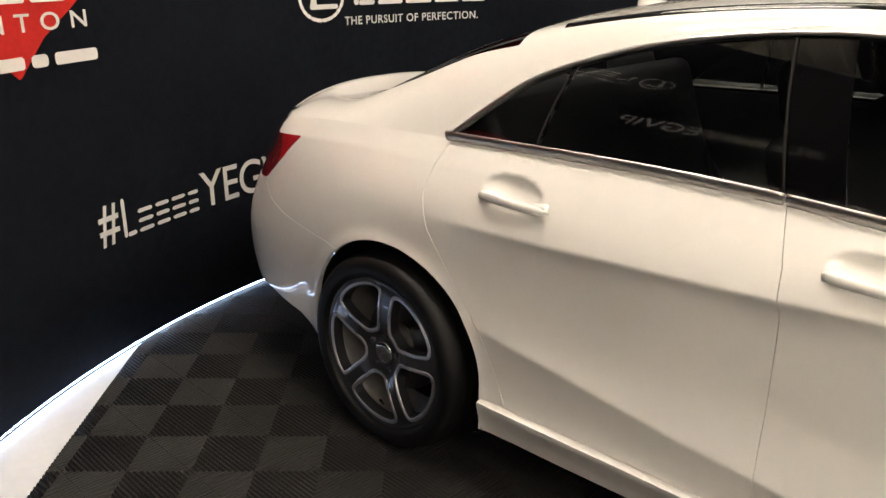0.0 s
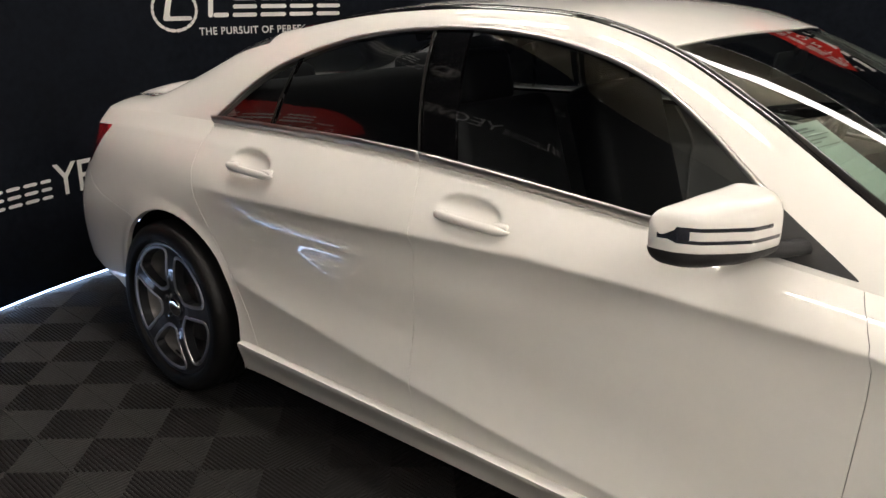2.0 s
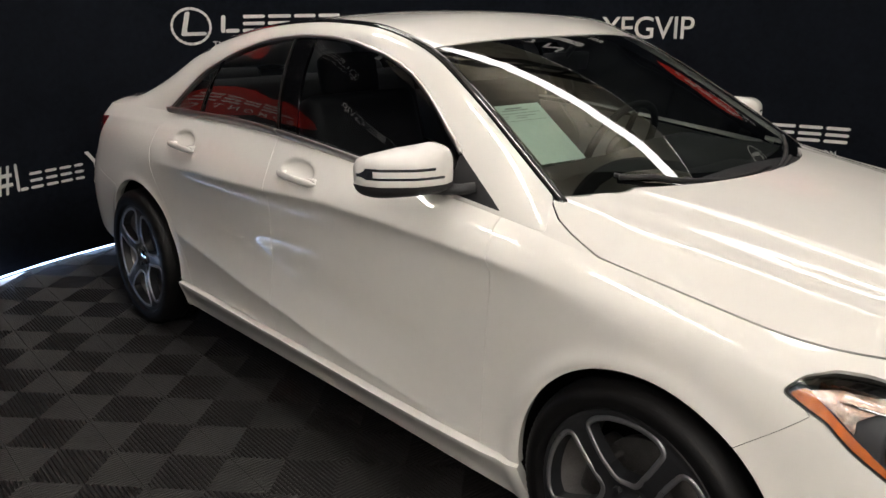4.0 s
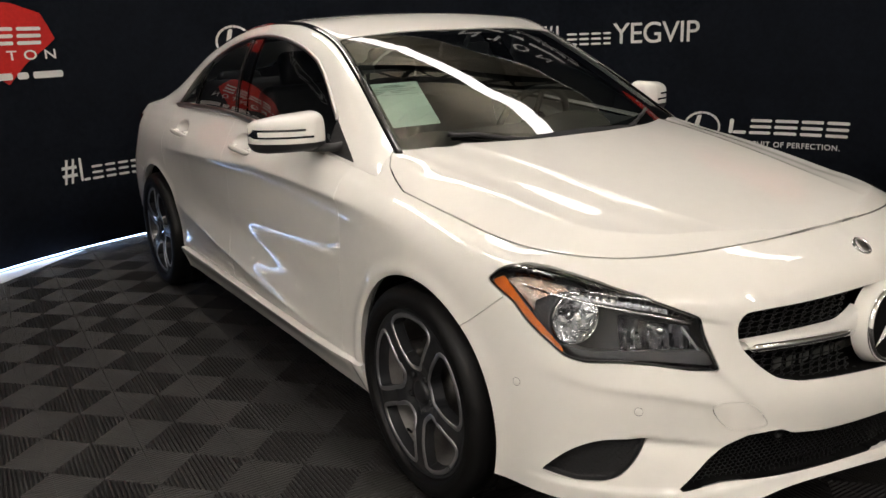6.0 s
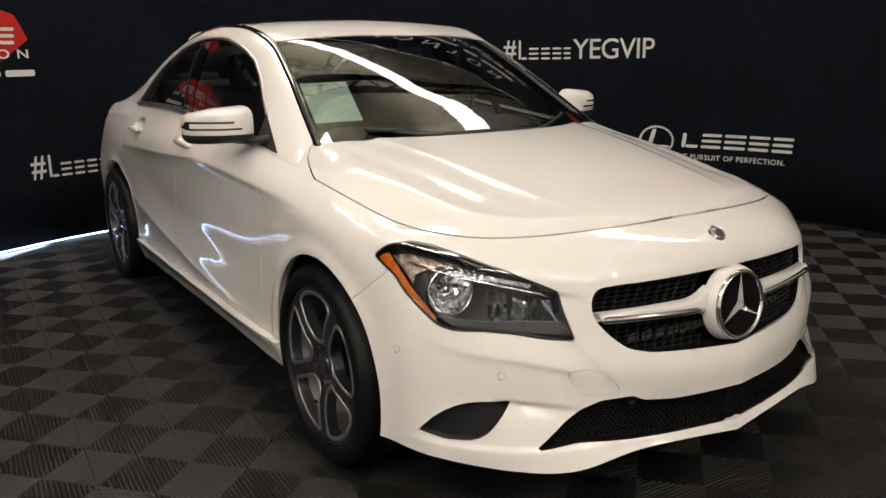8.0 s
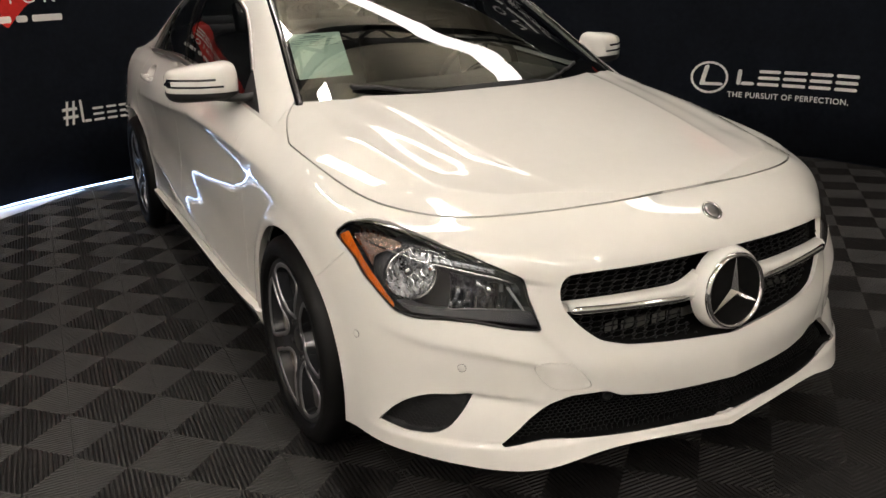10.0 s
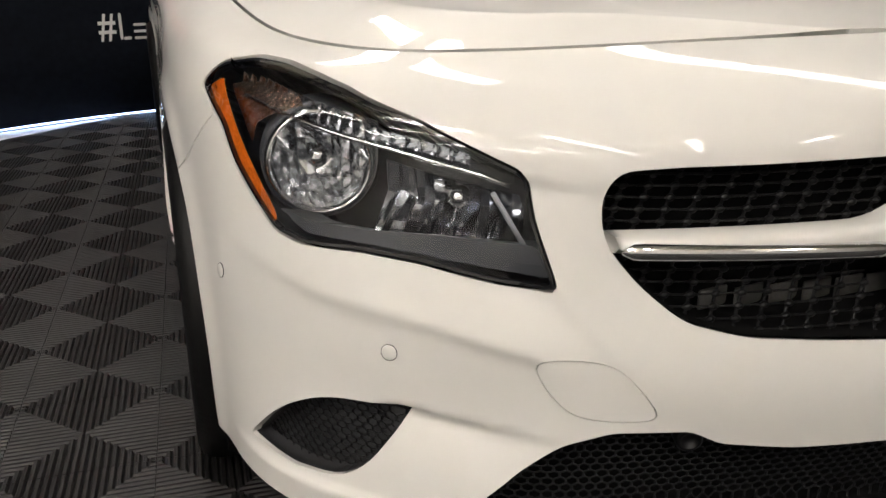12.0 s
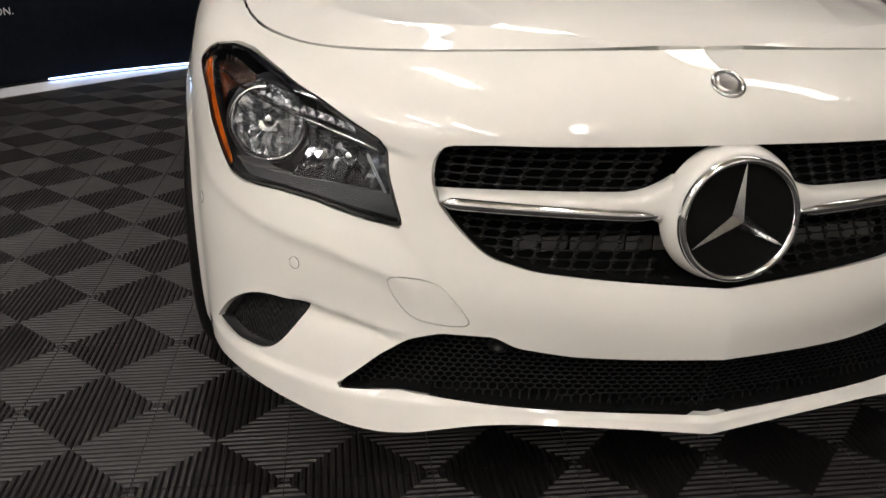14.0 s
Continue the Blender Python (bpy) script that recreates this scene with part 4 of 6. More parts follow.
def wheel(x, side, phase):
    """A wheel whose face looks along -y of its own pose."""
    w = part_mesh("wheel", mesh_of("wheel", [], []), RUBBER, car)
    w.location = (x, side * (0.872 if x < 0 else 0.852), 0.3165)
    w.rotation_euler = (0, 0, 0 if side < 0 else math.pi)
    turn = Matrix.Rotation(radians(90), 4, "X")            # lathe axis z -> -y
    bm = bmesh.new()
    prof = [(.228, -.205), (.262, -.218), (.292, -.212), (.308, -.196), (.3145, -.178), (.3165, -.166), (.3085, -.162), (.3085, -.152), (.3165, -.148),
            (.3165, -.126), (.3085, -.122), (.3085, -.112), (.3165, -.108), (.3165, -.086), (.3085, -.082), (.3085, -.072), (.3165, -.068), (.3155, -.035), (.311, -.014), (.300, -.001), (.286, .006), (.272, .0065), (.267, .005), (.262, .006),
            (.2555, .001), (.2515, -.005), (.248, -.011), (.240, -.02)]
    lathe(bm, prof, turn, 216)
    for v in bm.verts:                                    # shoulder grooves
        r = math.hypot(v.co.x, v.co.z)
        if r > .295 and -.002 < v.co.y < .05 and round(math.atan2(v.co.z, v.co.x) / (2 * math.pi) * 216) % 2 == 0:
            v.co.x, v.co.z = v.co.x * (1 - .0035 / r), v.co.z * (1 - .0035 / r)
    part("tyre", bm, RUBBER, w, "black road tyre")
    bm = bmesh.new()
    lathe(bm, [(.2375 * RIM, -.010), (.230 * RIM, -.022), (.216 * RIM, -.05), (.212 * RIM, -.14), (.228, -.205)], turn, 72)
    part("rim_barrel", bm, WHEEL_BARREL, w)
    nr, na = 46, 240
    rr = np.linspace(.0355, .2375 * RIM, nr)
    aa = np.linspace(0, 2 * np.pi, na + 1)
    g = np.stack([rr[:, None] * np.cos(aa), -dish(rr)[:, None] + 0 * aa, rr[:, None] * np.sin(aa)], -1)
    face = Skin.grid(g, g[:, :, (0, 2)])
    outlines = [wheel_opening(k, phase) for k in range(5)]
    for o in outlines:
        face = face.cut(-inside_of(face.u, o))
    spokes = panel("spokes", Skin(face.p, face.u, [f[::-1] for f in face.faces]), WHEEL_GREY, w, 0.035, "dark grey painted wheel spokes")
    for o in outlines:
        bm = bmesh.new()
        c = o.mean(0)
        line = [(*(p + (p - c) / np.linalg.norm(p - c) * 0.0035),) for p in o]
        tube(bm, [(p[0], -float(dish(np.hypot(*p))) - .0005, p[1]) for p in line], 0.0068, 6, closed=True, flat=0.45, up=(0, 1, 0))
        part("cut_edge", bm, WHEEL_CUT, spokes, "bright machined edge of a wheel window")
    bm = bmesh.new()
    lathe(bm, [(.0355, -.034), (.0355, -.022), (.033, -.0195), (.024, -.018), (0, -.0175)], turn, 40)
    part("hub_cap", bm, CHROME if x < 0 else WHEEL_GREY, w)
    for k in range(5):
        a = radians(phase + 36 + 72 * k)
        bm = bmesh.new()
        lathe(bm, [(.010, -.035), (.010, -.020), (.008, -.018), (0, -.019)], Matrix.Translation((.056 * math.cos(a), 0, .056 * math.sin(a))) @ turn, 6)
        part("wheel_bolt", bm, WHEEL_GREY, w, smooth=False)
    bm = bmesh.new()
    lathe(bm, [(.05, -.10), (.148, -.10), (.150, -.104), (.150, -.122), (.148, -.126), (.05, -.126)], turn, 60)
    lathe(bm, [(0, -.075), (.06, -.075), (.072, -.10)], turn, 40)
    part("brake_disc", bm, DISC_STEEL, w)
    bm = bmesh.new()
    sx = -1 if x > 0 else 1
    box(bm, (.075, .09, .15), pose(sx * .125, .105, 0.03, 0, sx * -14, 0), .015)
    part("brake_caliper", bm, DISC_STEEL, w)
    bm = bmesh.new()
    tube(bm, [(.212 * math.cos(radians(phase + 216)), .05, .212 * math.sin(radians(phase + 216))), (.185 * math.cos(radians(phase + 216)), .03, .185 * math.sin(radians(phase + 216)))], .004, 6)
    part("tyre_valve", bm, RUBBER, w)
    return w


WHEEL_BARREL = material("grey wheel barrel", (0.36, 0.345, 0.33), 0.4, 0.6, vary=0.2, scale=25)
for x, phase in ((-1.35, 44), (1.35, 22)):
    for side in (-1, 1):
        wheel(x, side, phase)

# ---- places on the body ----
STEP = RUN[0, 1, 0] - RUN[0, 0, 0]


def on_body(run, z, inset=0.0):
    """The place on the right body side at a run and a height, set in by some metres."""
    run = min(max(run, 0), RUN[0, -1, 0] - 1e-6) - RUN[0, 0, 0]
    i = int(run / STEP)
    f = run / STEP - i
    col = BODY[:, i] * (1 - f) + BODY[:, min(i + 1, BODY.shape[1] - 1)] * f
    j = int(np.clip(np.searchsorted(col[:, 2], z) - 1, 0, len(col) - 2))
    g = (z - col[j, 2]) / (col[j + 1, 2] - col[j, 2])
    p = col[j] * (1 - g) + col[j + 1] * g
    along = BODY[j, min(i + 1, BODY.shape[1] - 1)] - BODY[j, i]
    n = np.cross(along, col[j + 1] - col[j])
    n /= np.linalg.norm(n)
    return Vector(p - n * inset), Vector(n)


def flipped(v, flip):
    return Vector((v[0], -v[1] if flip else v[1], v[2]))


def bowl(name, skin, depth, mat, parent, front=0.004, label="", level=False, even=False):
    """A housing: the skin set back by a depth, with side walls up to the front."""
    n = skin.normals() * np.array((1, 1, 0.15 if level else 1))
    if even:                                               # one depth direction keeps the back wall smooth
        n = 0.25 * n + n.mean(0)
    n /= np.maximum(np.linalg.norm(n, axis=1), 1e-9)[:, None]
    back = skin.p - n * depth
    p = [tuple(v) for v in back]
    faces = [list(f) for f in skin.faces]
    count = {(a, b) for f in faces for a, b in zip(f, f[1:] + f[:1])}
    k = {}
    for a, b in [e for e in count if (e[1], e[0]) not in count]:
        for q in (a, b):
            if q not in k:
                k[q] = len(p)
                p.append(tuple(skin.p[q] - n[q] * front))
        faces.append([k[a], k[b], b, a])
    return part_mesh(name, mesh_of(name, p, faces), mat, parent, label)


# ---- headlamps ----
AMBER_AT = rounded(((4.602, .722), (4.634, .737), (4.686, .700), (4.748, .648), (4.816, .590), (4.815, .578), (4.776, .603), (4.722, .640), (4.680, .680)), 0.006)
STRIP_AT = ((4.70, .728), (4.80, .713), (4.90, .697), (5.00, .682), (5.09, .664), (5.125, .655))
rng = random.Random(5)
for flip in (False, True):
    m = (lambda k: k.mirrored()) if flip else (lambda k: k)
    unit = panel("headlamp", m(lamp_skin.cut(0.0035 - inside_of(lamp_skin.u, HEADLAMP)).shifted(-0.001)), BLACK_GLOSS, car, 0.01, "clear headlamp with grey housing, chrome reflectors and amber side")
    lens = sheet("lens", m(lamp_skin.cut(inside_of(lamp_skin.u, HEADLAMP) - 0.0035)), LENS, unit, "clear lamp lens")
    bowl("housing", m(lamp_skin.shifted(-0.002)), 0.165, LAMP_GREY, unit, 0.004, "dark grey lamp housing", even=True)
    amber_skin = lamp_skin.cut(inside_of(lamp_skin.u, AMBER_AT)).shifted(-0.007)
    part_mesh("side_reflector", mesh_of("side_reflector", m(amber_skin).p, m(amber_skin).faces), AMBER, unit, "amber side reflector")
    clear_at = rounded(((4.638, .734), (4.690, .746), (4.800, .736), (4.825, .722), (4.770, .706), (4.735, .690), (4.735, .665), (4.765, .630), (4.800, .602), (4.752, .648), (4.690, .700)), 0.004)
    clear_skin = lamp_skin.cut(inside_of(lamp_skin.u, clear_at)).shifted(-0.020)
    part_mesh("side_signal", mesh_of("side_signal", m(clear_skin).p, m(clear_skin).faces), SIGNAL_CLEAR, unit, "signal reflector with painted orange glow")
    # lower shelf of the housing
    shelf_at = rounded(((4.80, .600), (4.86, .575), (4.95, .575), (5.02, .570), (5.165, .549), (5.152, .586), (5.03, .591), (4.93, .590), (4.86, .590)), 0.006)
    shelf = lamp_skin.cut(inside_of(lamp_skin.u, shelf_at)).shifted(-0.016)
    panel("housing_shelf", m(shelf), LAMP_GREY, unit, 0.05)
    # round main reflector
    c = flipped((1.808, -.672, .641), flip)
    aim = Matrix.Translation(c) @ Vector((1, 0.18 if flip else -0.18, 0.02)).to_track_quat("Z", "X").to_matrix().to_4x4()
    bm = bmesh.new()
    lathe(bm, [(.0655, .028), (.0630, .031), (.0605, .028), (.060, .016)], aim, 56)
    part("reflector_ring", bm, CHROME, unit)
    bm = bmesh.new()
    n_f, rows_f, big = 11, 7, .0605
    for k in range(n_f):
        a0, a1 = -big + 2 * big * k / n_f, -big + 2 * big * (k + 1) / n_f
        tilt = (.0055 if k % 2 else -.0045) + rng.uniform(-.002, .002)
        cut_f = rng.choice((.35, .5, .65))
        prev = None
        for j in range(rows_f + 1):
            f = -1 + 2 * j / rows_f
            row = []
            for e, side_t in ((a0, tilt), (a1, -tilt)):
                tall = math.sqrt(max(big * big - e * e, 1e-7))
                step = .003 if (f + 1) / 2 > cut_f else -.002
                row.append(bm.verts.new(aim @ Vector((f * tall, e, .018 - .056 * (1 - (e * e + (f * tall) ** 2) / big ** 2) + (side_t + step) * (1 - abs(f))))))
            if prev:
                bm.faces.new((prev[0], prev[1], row[1], row[0]))
            prev = row
    part("main_reflector", bm, REFLECT, unit, "round chrome reflector", smooth=False)
    bm = bmesh.new()
    lathe(bm, [(.011, -.05), (.011, -.012), (.013, -.010), (.013, .004), (.009, .008), (0, .009)], aim, 20)
    part("bulb_shield", bm, CHROME, unit)
    bm = bmesh.new()
    lathe(bm, [(.0665, .012), (.0675, .026), (.072, .018), (.076, -.02), (.076, -.05)], aim, 48)
    part("reflector_shroud", bm, LAMP_GREY, unit)
    # high-beam reflector: a hollow of upright chrome facets
    bm = bmesh.new()
    nf = 20
    deps = [.066 + .014 * math.sin(2.1 * j) + rng.uniform(-.010, .010) for j in range(nf + 1)]
    for k in range(nf):
        run0 = 4.955 + k * 0.0088
        run1 = run0 + 0.0088
        top0, top1 = .662 - (run0 - 5.0) * .22, .662 - (run1 - 5.0) * .22
        dep0, dep1 = deps[k], deps[k + 1]
        q = [on_body(run0, .588 - k * .0006, .024)[0], on_body(run1, .588 - (k + 1) * .0006, .024)[0], on_body(run1, (top1 + .60) / 2, dep1)[0], on_body(run0, (top0 + .60) / 2, dep0)[0], on_body(run1, top1, dep1 - .01)[0], on_body(run0, top0, dep0 - .01)[0]]
        v = [bm.verts.new(flipped(k2, flip)) for k2 in q]
        bm.faces.new((v[0], v[1], v[2], v[3])), bm.faces.new((v[3], v[2], v[4], v[5]))
    part("beam_reflector", bm, BEAM, unit, "faceted chrome high-beam reflector", smooth=False)
    c2 = flipped(on_body(5.055, .632, .045)[0], flip)
    aim2 = Matrix.Translation(c2) @ Vector((1, 0.2 if flip else -0.2, 0)).to_track_quat("Z", "X").to_matrix().to_4x4()
    bm = bmesh.new()
    lathe(bm, [(.014, -.03), (.014, .0), (.010, .012), (0, .014)], aim2, 20)
    part("bulb_shield", bm, CHROME, unit)
    # turn-signal band of small scallops under the upper edge
    for k in range(24):
        run0 = 4.655 + k * 0.020
        zc = float(np.interp(run0, [a for a, b in STRIP_AT], [b for a, b in STRIP_AT]))
        if run0 > 5.06:
            break
        hgt = 0.024 if k < 15 else 0.014
        q = [on_body(run0, zc + hgt, .016)[0], on_body(run0 + .019, zc + hgt - .004, .016)[0], on_body(run0 + .017, zc - .003, .030)[0], on_body(run0 - .002, zc + .002, .030)[0], on_body(run0 + .008, zc + .006, .038)[0]]
        bm = bmesh.new()
        v = [bm.verts.new(flipped(k2, flip)) for k2 in q]
        for a, b in ((0, 1), (1, 2), (2, 3), (3, 0)):
            bm.faces.new((v[a], v[b], v[4]))
        part("signal_facet", bm, SIGNAL_CLEAR if k < 6 else REFLECT, unit, smooth=False)
    bm = bmesh.new()
    tube(bm, [flipped(on_body(r, z - .006, .014)[0], flip) for r, z in STRIP_AT], .0030, 8)
    part("light_guide", bm, CHROME, unit, "bright glossy light guide")
    bm = bmesh.new()
    tube(bm, [flipped(on_body(r, z, .020)[0], flip) for r, z in ((5.100, .640), (5.118, .612), (5.138, .582))], .0034, 8, flat=.5)
    part("marker_guide", bm, LIGHT_GUIDE, unit, "blue-grey marker light bar")


def body_mesh(name, outline, inset, mat, parent, pitch=(.026, .020), bar=.0024, label="", sides=(False, True), slant=0.5, margin=-0.012, clear=0.0):
    """A moulded honeycomb insert that follows the body behind an opening."""
    o = np.asarray(outline)
    lo, hi = o.min(0), o.max(0)
    hi[0] = min(hi[0], RUN[0, -1, 0])
    bm = bmesh.new()
    def line(pts):
        keep, runs = inside_of(pts, o) > margin, []
        for p, k in zip(pts, keep):
            if k and math.hypot(on_body(*p)[0].y, p[1] - .58) > clear:
                runs.append(p)
            elif runs:
                yield runs
                runs = []
        if runs:
            yield runs
    half, rise_ = pitch[0] / 2, pitch[1] * .17
    runs_ = np.arange(lo[0] - .02, hi[0] + half, half)
    for j, z in enumerate(np.arange(lo[1] - pitch[1], hi[1] + pitch[1], pitch[1])):
        row = [(r, z + (rise_ if (i + j) % 2 == 0 else -rise_)) for i, r in enumerate(runs_) if r < RUN[0, -1, 0] + half]
        for seg in line(row):
            if len(seg) > 1:
                for fl in sides:
                    tube(bm, [flipped(on_body(a, b, inset)[0], fl) for a, b in seg], bar, 5)
        for i, (r, zz) in enumerate(row):
            a, b = (r, zz), (r, zz + pitch[1] - 2 * rise_)
            if (i + j) % 2 == 0 and inside_of([a, b], o).min() > margin and r < RUN[0, -1, 0] and math.hypot(on_body(*a)[0].y, a[1] - .57) > clear:
                for fl in sides:
                    tube(bm, [flipped(on_body(*a, inset)[0], fl), flipped(on_body(*b, inset)[0], fl)], bar * 1.25, 5)
    return part(name, bm, mat, parent, label)


MESH_BLACK = material("black mesh plastic", (0.004, 0.004, 0.0043), 0.45, vary=0.3, scale=30, spec=0.25)

# ---- grille ----
grille = part_mesh("grille", mesh_of("grille", [], []), BLACK, car, "black honeycomb grille with a white bar")
grille_skin = SIDE.cut(inside_of(SIDE.u, GRILLE))
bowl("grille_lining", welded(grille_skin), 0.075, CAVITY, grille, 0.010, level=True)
bm = bmesh.new()


def grille_run(bm, pts, bar, inset):
    """One wire of the grille, kept inside its opening and clear of the badge."""
    seg = []
    if len(pts) < 2:
        return
    keep = inside_of(pts, GRILLE) > -0.012
    for p, k in zip(list(pts) + [None], list(keep) + [False]):
        q = on_body(*p, inset)[0] if p is not None else None
        if k and math.hypot(q.y, p[1] - .58) > .124:
            seg.append(q)
        else:
            if len(seg) > 1:
                for fl in (False, True):
                    tube(bm, [flipped(v, fl) for v in seg], bar, 5)
            seg = []


GRILLE_ROW, GRILLE_COLUMN = .0128, .031
for z in np.arange(.462, .70, GRILLE_ROW):
    grille_run(bm, [(r, z) for r in np.arange(5.20, 5.70, .012)], .0014, 0.030)
for r in np.arange(5.05, 5.80, GRILLE_COLUMN):
    grille_run(bm, [(r + .42 * (z - .46), z) for z in np.arange(.456, .70, .008) if r + .42 * (z - .46) < RUN[0, -1, 0] - .005], .0021, 0.033)
part("grille_mesh", bm, MESH_BLACK, grille)
bm = bmesh.new()
for i, z in enumerate(np.arange(.462, .70, GRILLE_ROW)):
    for r in np.arange(5.05, 5.70, GRILLE_COLUMN):
        r += .42 * (z - .46)
        if r < RUN[0, -1, 0] - .01 and inside_of([(r, z)], GRILLE)[0] > .003:
            p, n = on_body(r, z, .030)
            if math.hypot(p.y, z - .58) > .124:
                for fl in (False, True):
                    c_at = flipped(p, fl)
                    tube(bm, [c_at + Vector((0, k * .0065, 0)) for k in (-1, -.4, .4, 1)], (.0008, .0042, .0042, .0008), 6)
tagged(part("mesh_knot", bm, MESH_BLACK, grille), kind="stuff")
bm = bmesh.new()
for k in range(14):
    y = -.286 + k * .044
    box(bm, (.004, .0435, .024), pose(2.134 - 0.3 * y * y, y, .515, 0, 0, -34 * y), .002)
part("radiator", bm, RADIATOR, grille)


def bar_half(bm, flip, z_top, z_bot, x_out, thick, inner=.085, outer=.437, taper=0.0):
    """One half of the grille bar: a flat wing that sweeps back to its outer end."""
    n_ = 26
    prev = None
    for i in range(n_ + 1):
        f = i / n_
        y = -(inner + (outer - inner) * f)
        x = 2.205 - .35 * y * y + x_out
        swell = max(0, 1 - f * 4.5) ** 2 * .028
        zt, zb = z_top(f) + swell, z_bot(f) - swell
        zm = (zt + zb) / 2
        ring_ = [(x - thick, zt), (x - .006, zt), (x - .001, zt - .004), (x + .004, zm), (x - .001, zb + .004), (x - .006, zb), (x - thick, zb)]
        vs = [bm.verts.new(flipped((a, y, b), flip)) for a, b in ring_]
        if prev:
            for k in range(len(vs) - 1):
                bm.faces.new((prev[k], vs[k], vs[k + 1], prev[k + 1]))
        else:
            first = vs
        prev = vs
    bm.faces.new(prev)


for flip in (False, True):
    bm = bmesh.new()
    bar_half(bm, flip, lambda f: .608 - .001 * f, lambda f: .581 + .008 * f, -.012, .03, outer=.427)
    part("grille_bar", bm, PAINT, grille, "white painted grille bar")
    bm = bmesh.new()
    pts = []
    for f in np.linspace(0, 1, 30):
        y = -(.105 + .318 * f)
        pts.append(flipped((2.205 - .35 * y * y - .009, y, .580 + .013 * f), flip))
    rad = [max(.0015, .0098 * min(1, 8 * f + .15, (1 - f) * 18 + .3)) for f in np.linspace(0, 1, 30)]
    tube(bm, pts, rad, 8, flat=0.7, up=(1, 0, 0))
    part("bar_strip", bm, CHROME, grille, "chrome strip on the grille bar")

badge = part_mesh("badge", mesh_of("badge", [], []), CHROME, grille)
badge.location = (2.212, 0, .580)
aim = pose(0, 0, 0, 0, 90 - 5, 0)
bm = bmesh.new()
lathe(bm, [(.106, -.034), (.105, -.022), (.101, -.008), (.097, .000), (.093, .004), (.090, .002)], Matrix.Translation((0, 0, .003)) @ aim, 80)
part("badge_surround", bm, PAINT, badge, "white painted badge surround")
bm = bmesh.new()
lathe(bm, [(.0945, .002), (.0945, .008), (.0915, .013), (.0875, .014), (.0835, .011), (.0830, .002)], aim, 80)
part("badge_ring", bm, CHROME, badge, "chrome badge ring")
bm = bmesh.new()
lathe(bm, [(.0845, .004), (.06, .003), (0, .003)], aim, 60)
part("badge_field", bm, CAVITY, badge)
bm = bmesh.new()
centre_top, tips = bm.verts.new(aim @ Vector((0, 0, .018))), []
ring_v = []
for k in range(6):
    a = radians(180 + 60 * k)
    r = .086 if k % 2 == 0 else .0125
    ring_v.append(bm.verts.new(aim @ Vector((r * math.cos(a), r * math.sin(a), .010 if k % 2 == 0 else .0045))))
for k in range(6):
    bm.faces.new((centre_top, ring_v[k], ring_v[(k + 1) % 6]))
part("badge_star", bm, STAR, badge, "three-pointed chrome star", smooth=False)

# bonnet emblem
bm = bmesh.new()
lathe(bm, [(.0265, -.004), (.0265, .001), (.025, .0025), (.022, .003), (.0215, .0015), (0, .0015)], Matrix.Translation((2.128, 0, .760)) @ pose(0, 0, 0, 0, 40, 0), 40)
emblem = part("bonnet_emblem", bm, CHROME, front_bumper, "small round chrome emblem")
bm = bmesh.new()
lathe(bm, [(.0195, -.002), (.0195, .0022), (.012, .0032), (0, .0036)], Matrix.Translation((2.128, 0, .760)) @ pose(0, 0, 0, 0, 40, 0), 32)
part("emblem_field", bm, TRIM_METAL, emblem, "grey metal emblem centre")

# ---- lower openings ----
intake_skin = SIDE.cut(inside_of(SIDE.u, INTAKE))
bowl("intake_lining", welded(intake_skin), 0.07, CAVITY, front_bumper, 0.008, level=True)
body_mesh("intake_mesh", INTAKE, 0.034, MESH_BLACK, front_bumper, (.016, .0078), .0012, slant=.5)
fog_skin = SIDE.cut(inside_of(SIDE.u, FOG))
for flip in (False, True):
    s_ = fog_skin.mirrored() if flip else fog_skin
    bowl("side_vent", s_, 0.030, BLACK, front_bumper, 0.006, "black blind side vent", True)
for flip in (False, True):
    body_mesh("vent_mesh", FOG, 0.027, MESH_BLACK, front_bumper, (.014, .0072), .0011, sides=(flip,), margin=-.003)

# parking sensors
for run, z, nm in ((4.703, .491, "side"), (4.985, .455, "front")):
    for flip in (False, True):
        p, n = on_body(run, z)
        bm = bmesh.new()
        mm = Matrix.Translation(flipped(p + n * .0006, flip)) @ flipped(n, flip).to_track_quat("Z", "Y").to_matrix().to_4x4()
        lathe(bm, [(.0095, -.004), (.0092, .0006), (.0085, .0010), (0, .0012)], mm, 28)
        part("parking_sensor", bm, PAINT, front_bumper)
        bm = bmesh.new()
        lathe(bm, [(.0096, -.002), (.0096, .0003), (.0101, .0002), (.0101, -.002)], mm, 28)
        part("sensor_gap", bm, CAVITY, front_bumper)
for flip in (False, True):
    p, n = on_body(5.325, .366, .022)
    bm = bmesh.new()
    mm = Matrix.Translation(flipped(p, flip)) @ flipped(n, flip).to_track_quat("Z", "Y").to_matrix().to_4x4()
    lathe(bm, [(.016, -.012), (.016, .006), (.013, .009), (.010, .009), (.009, .003), (0, .003)], mm, 24)
    part("parking_sensor", bm, MESH_BLACK, front_bumper)
    for run, z in ((.86, .555),):
        p, n = on_body(run, z)
        bm = bmesh.new()
        mm = Matrix.Translation(flipped(p + n * .0006, flip)) @ flipped(n, flip).to_track_quat("Z", "Y").to_matrix().to_4x4()
        lathe(bm, [(.0095, -.004), (.0092, .0008), (0, .0014)], mm, 24)
        part("parking_sensor", bm, PAINT, rear_bumper)

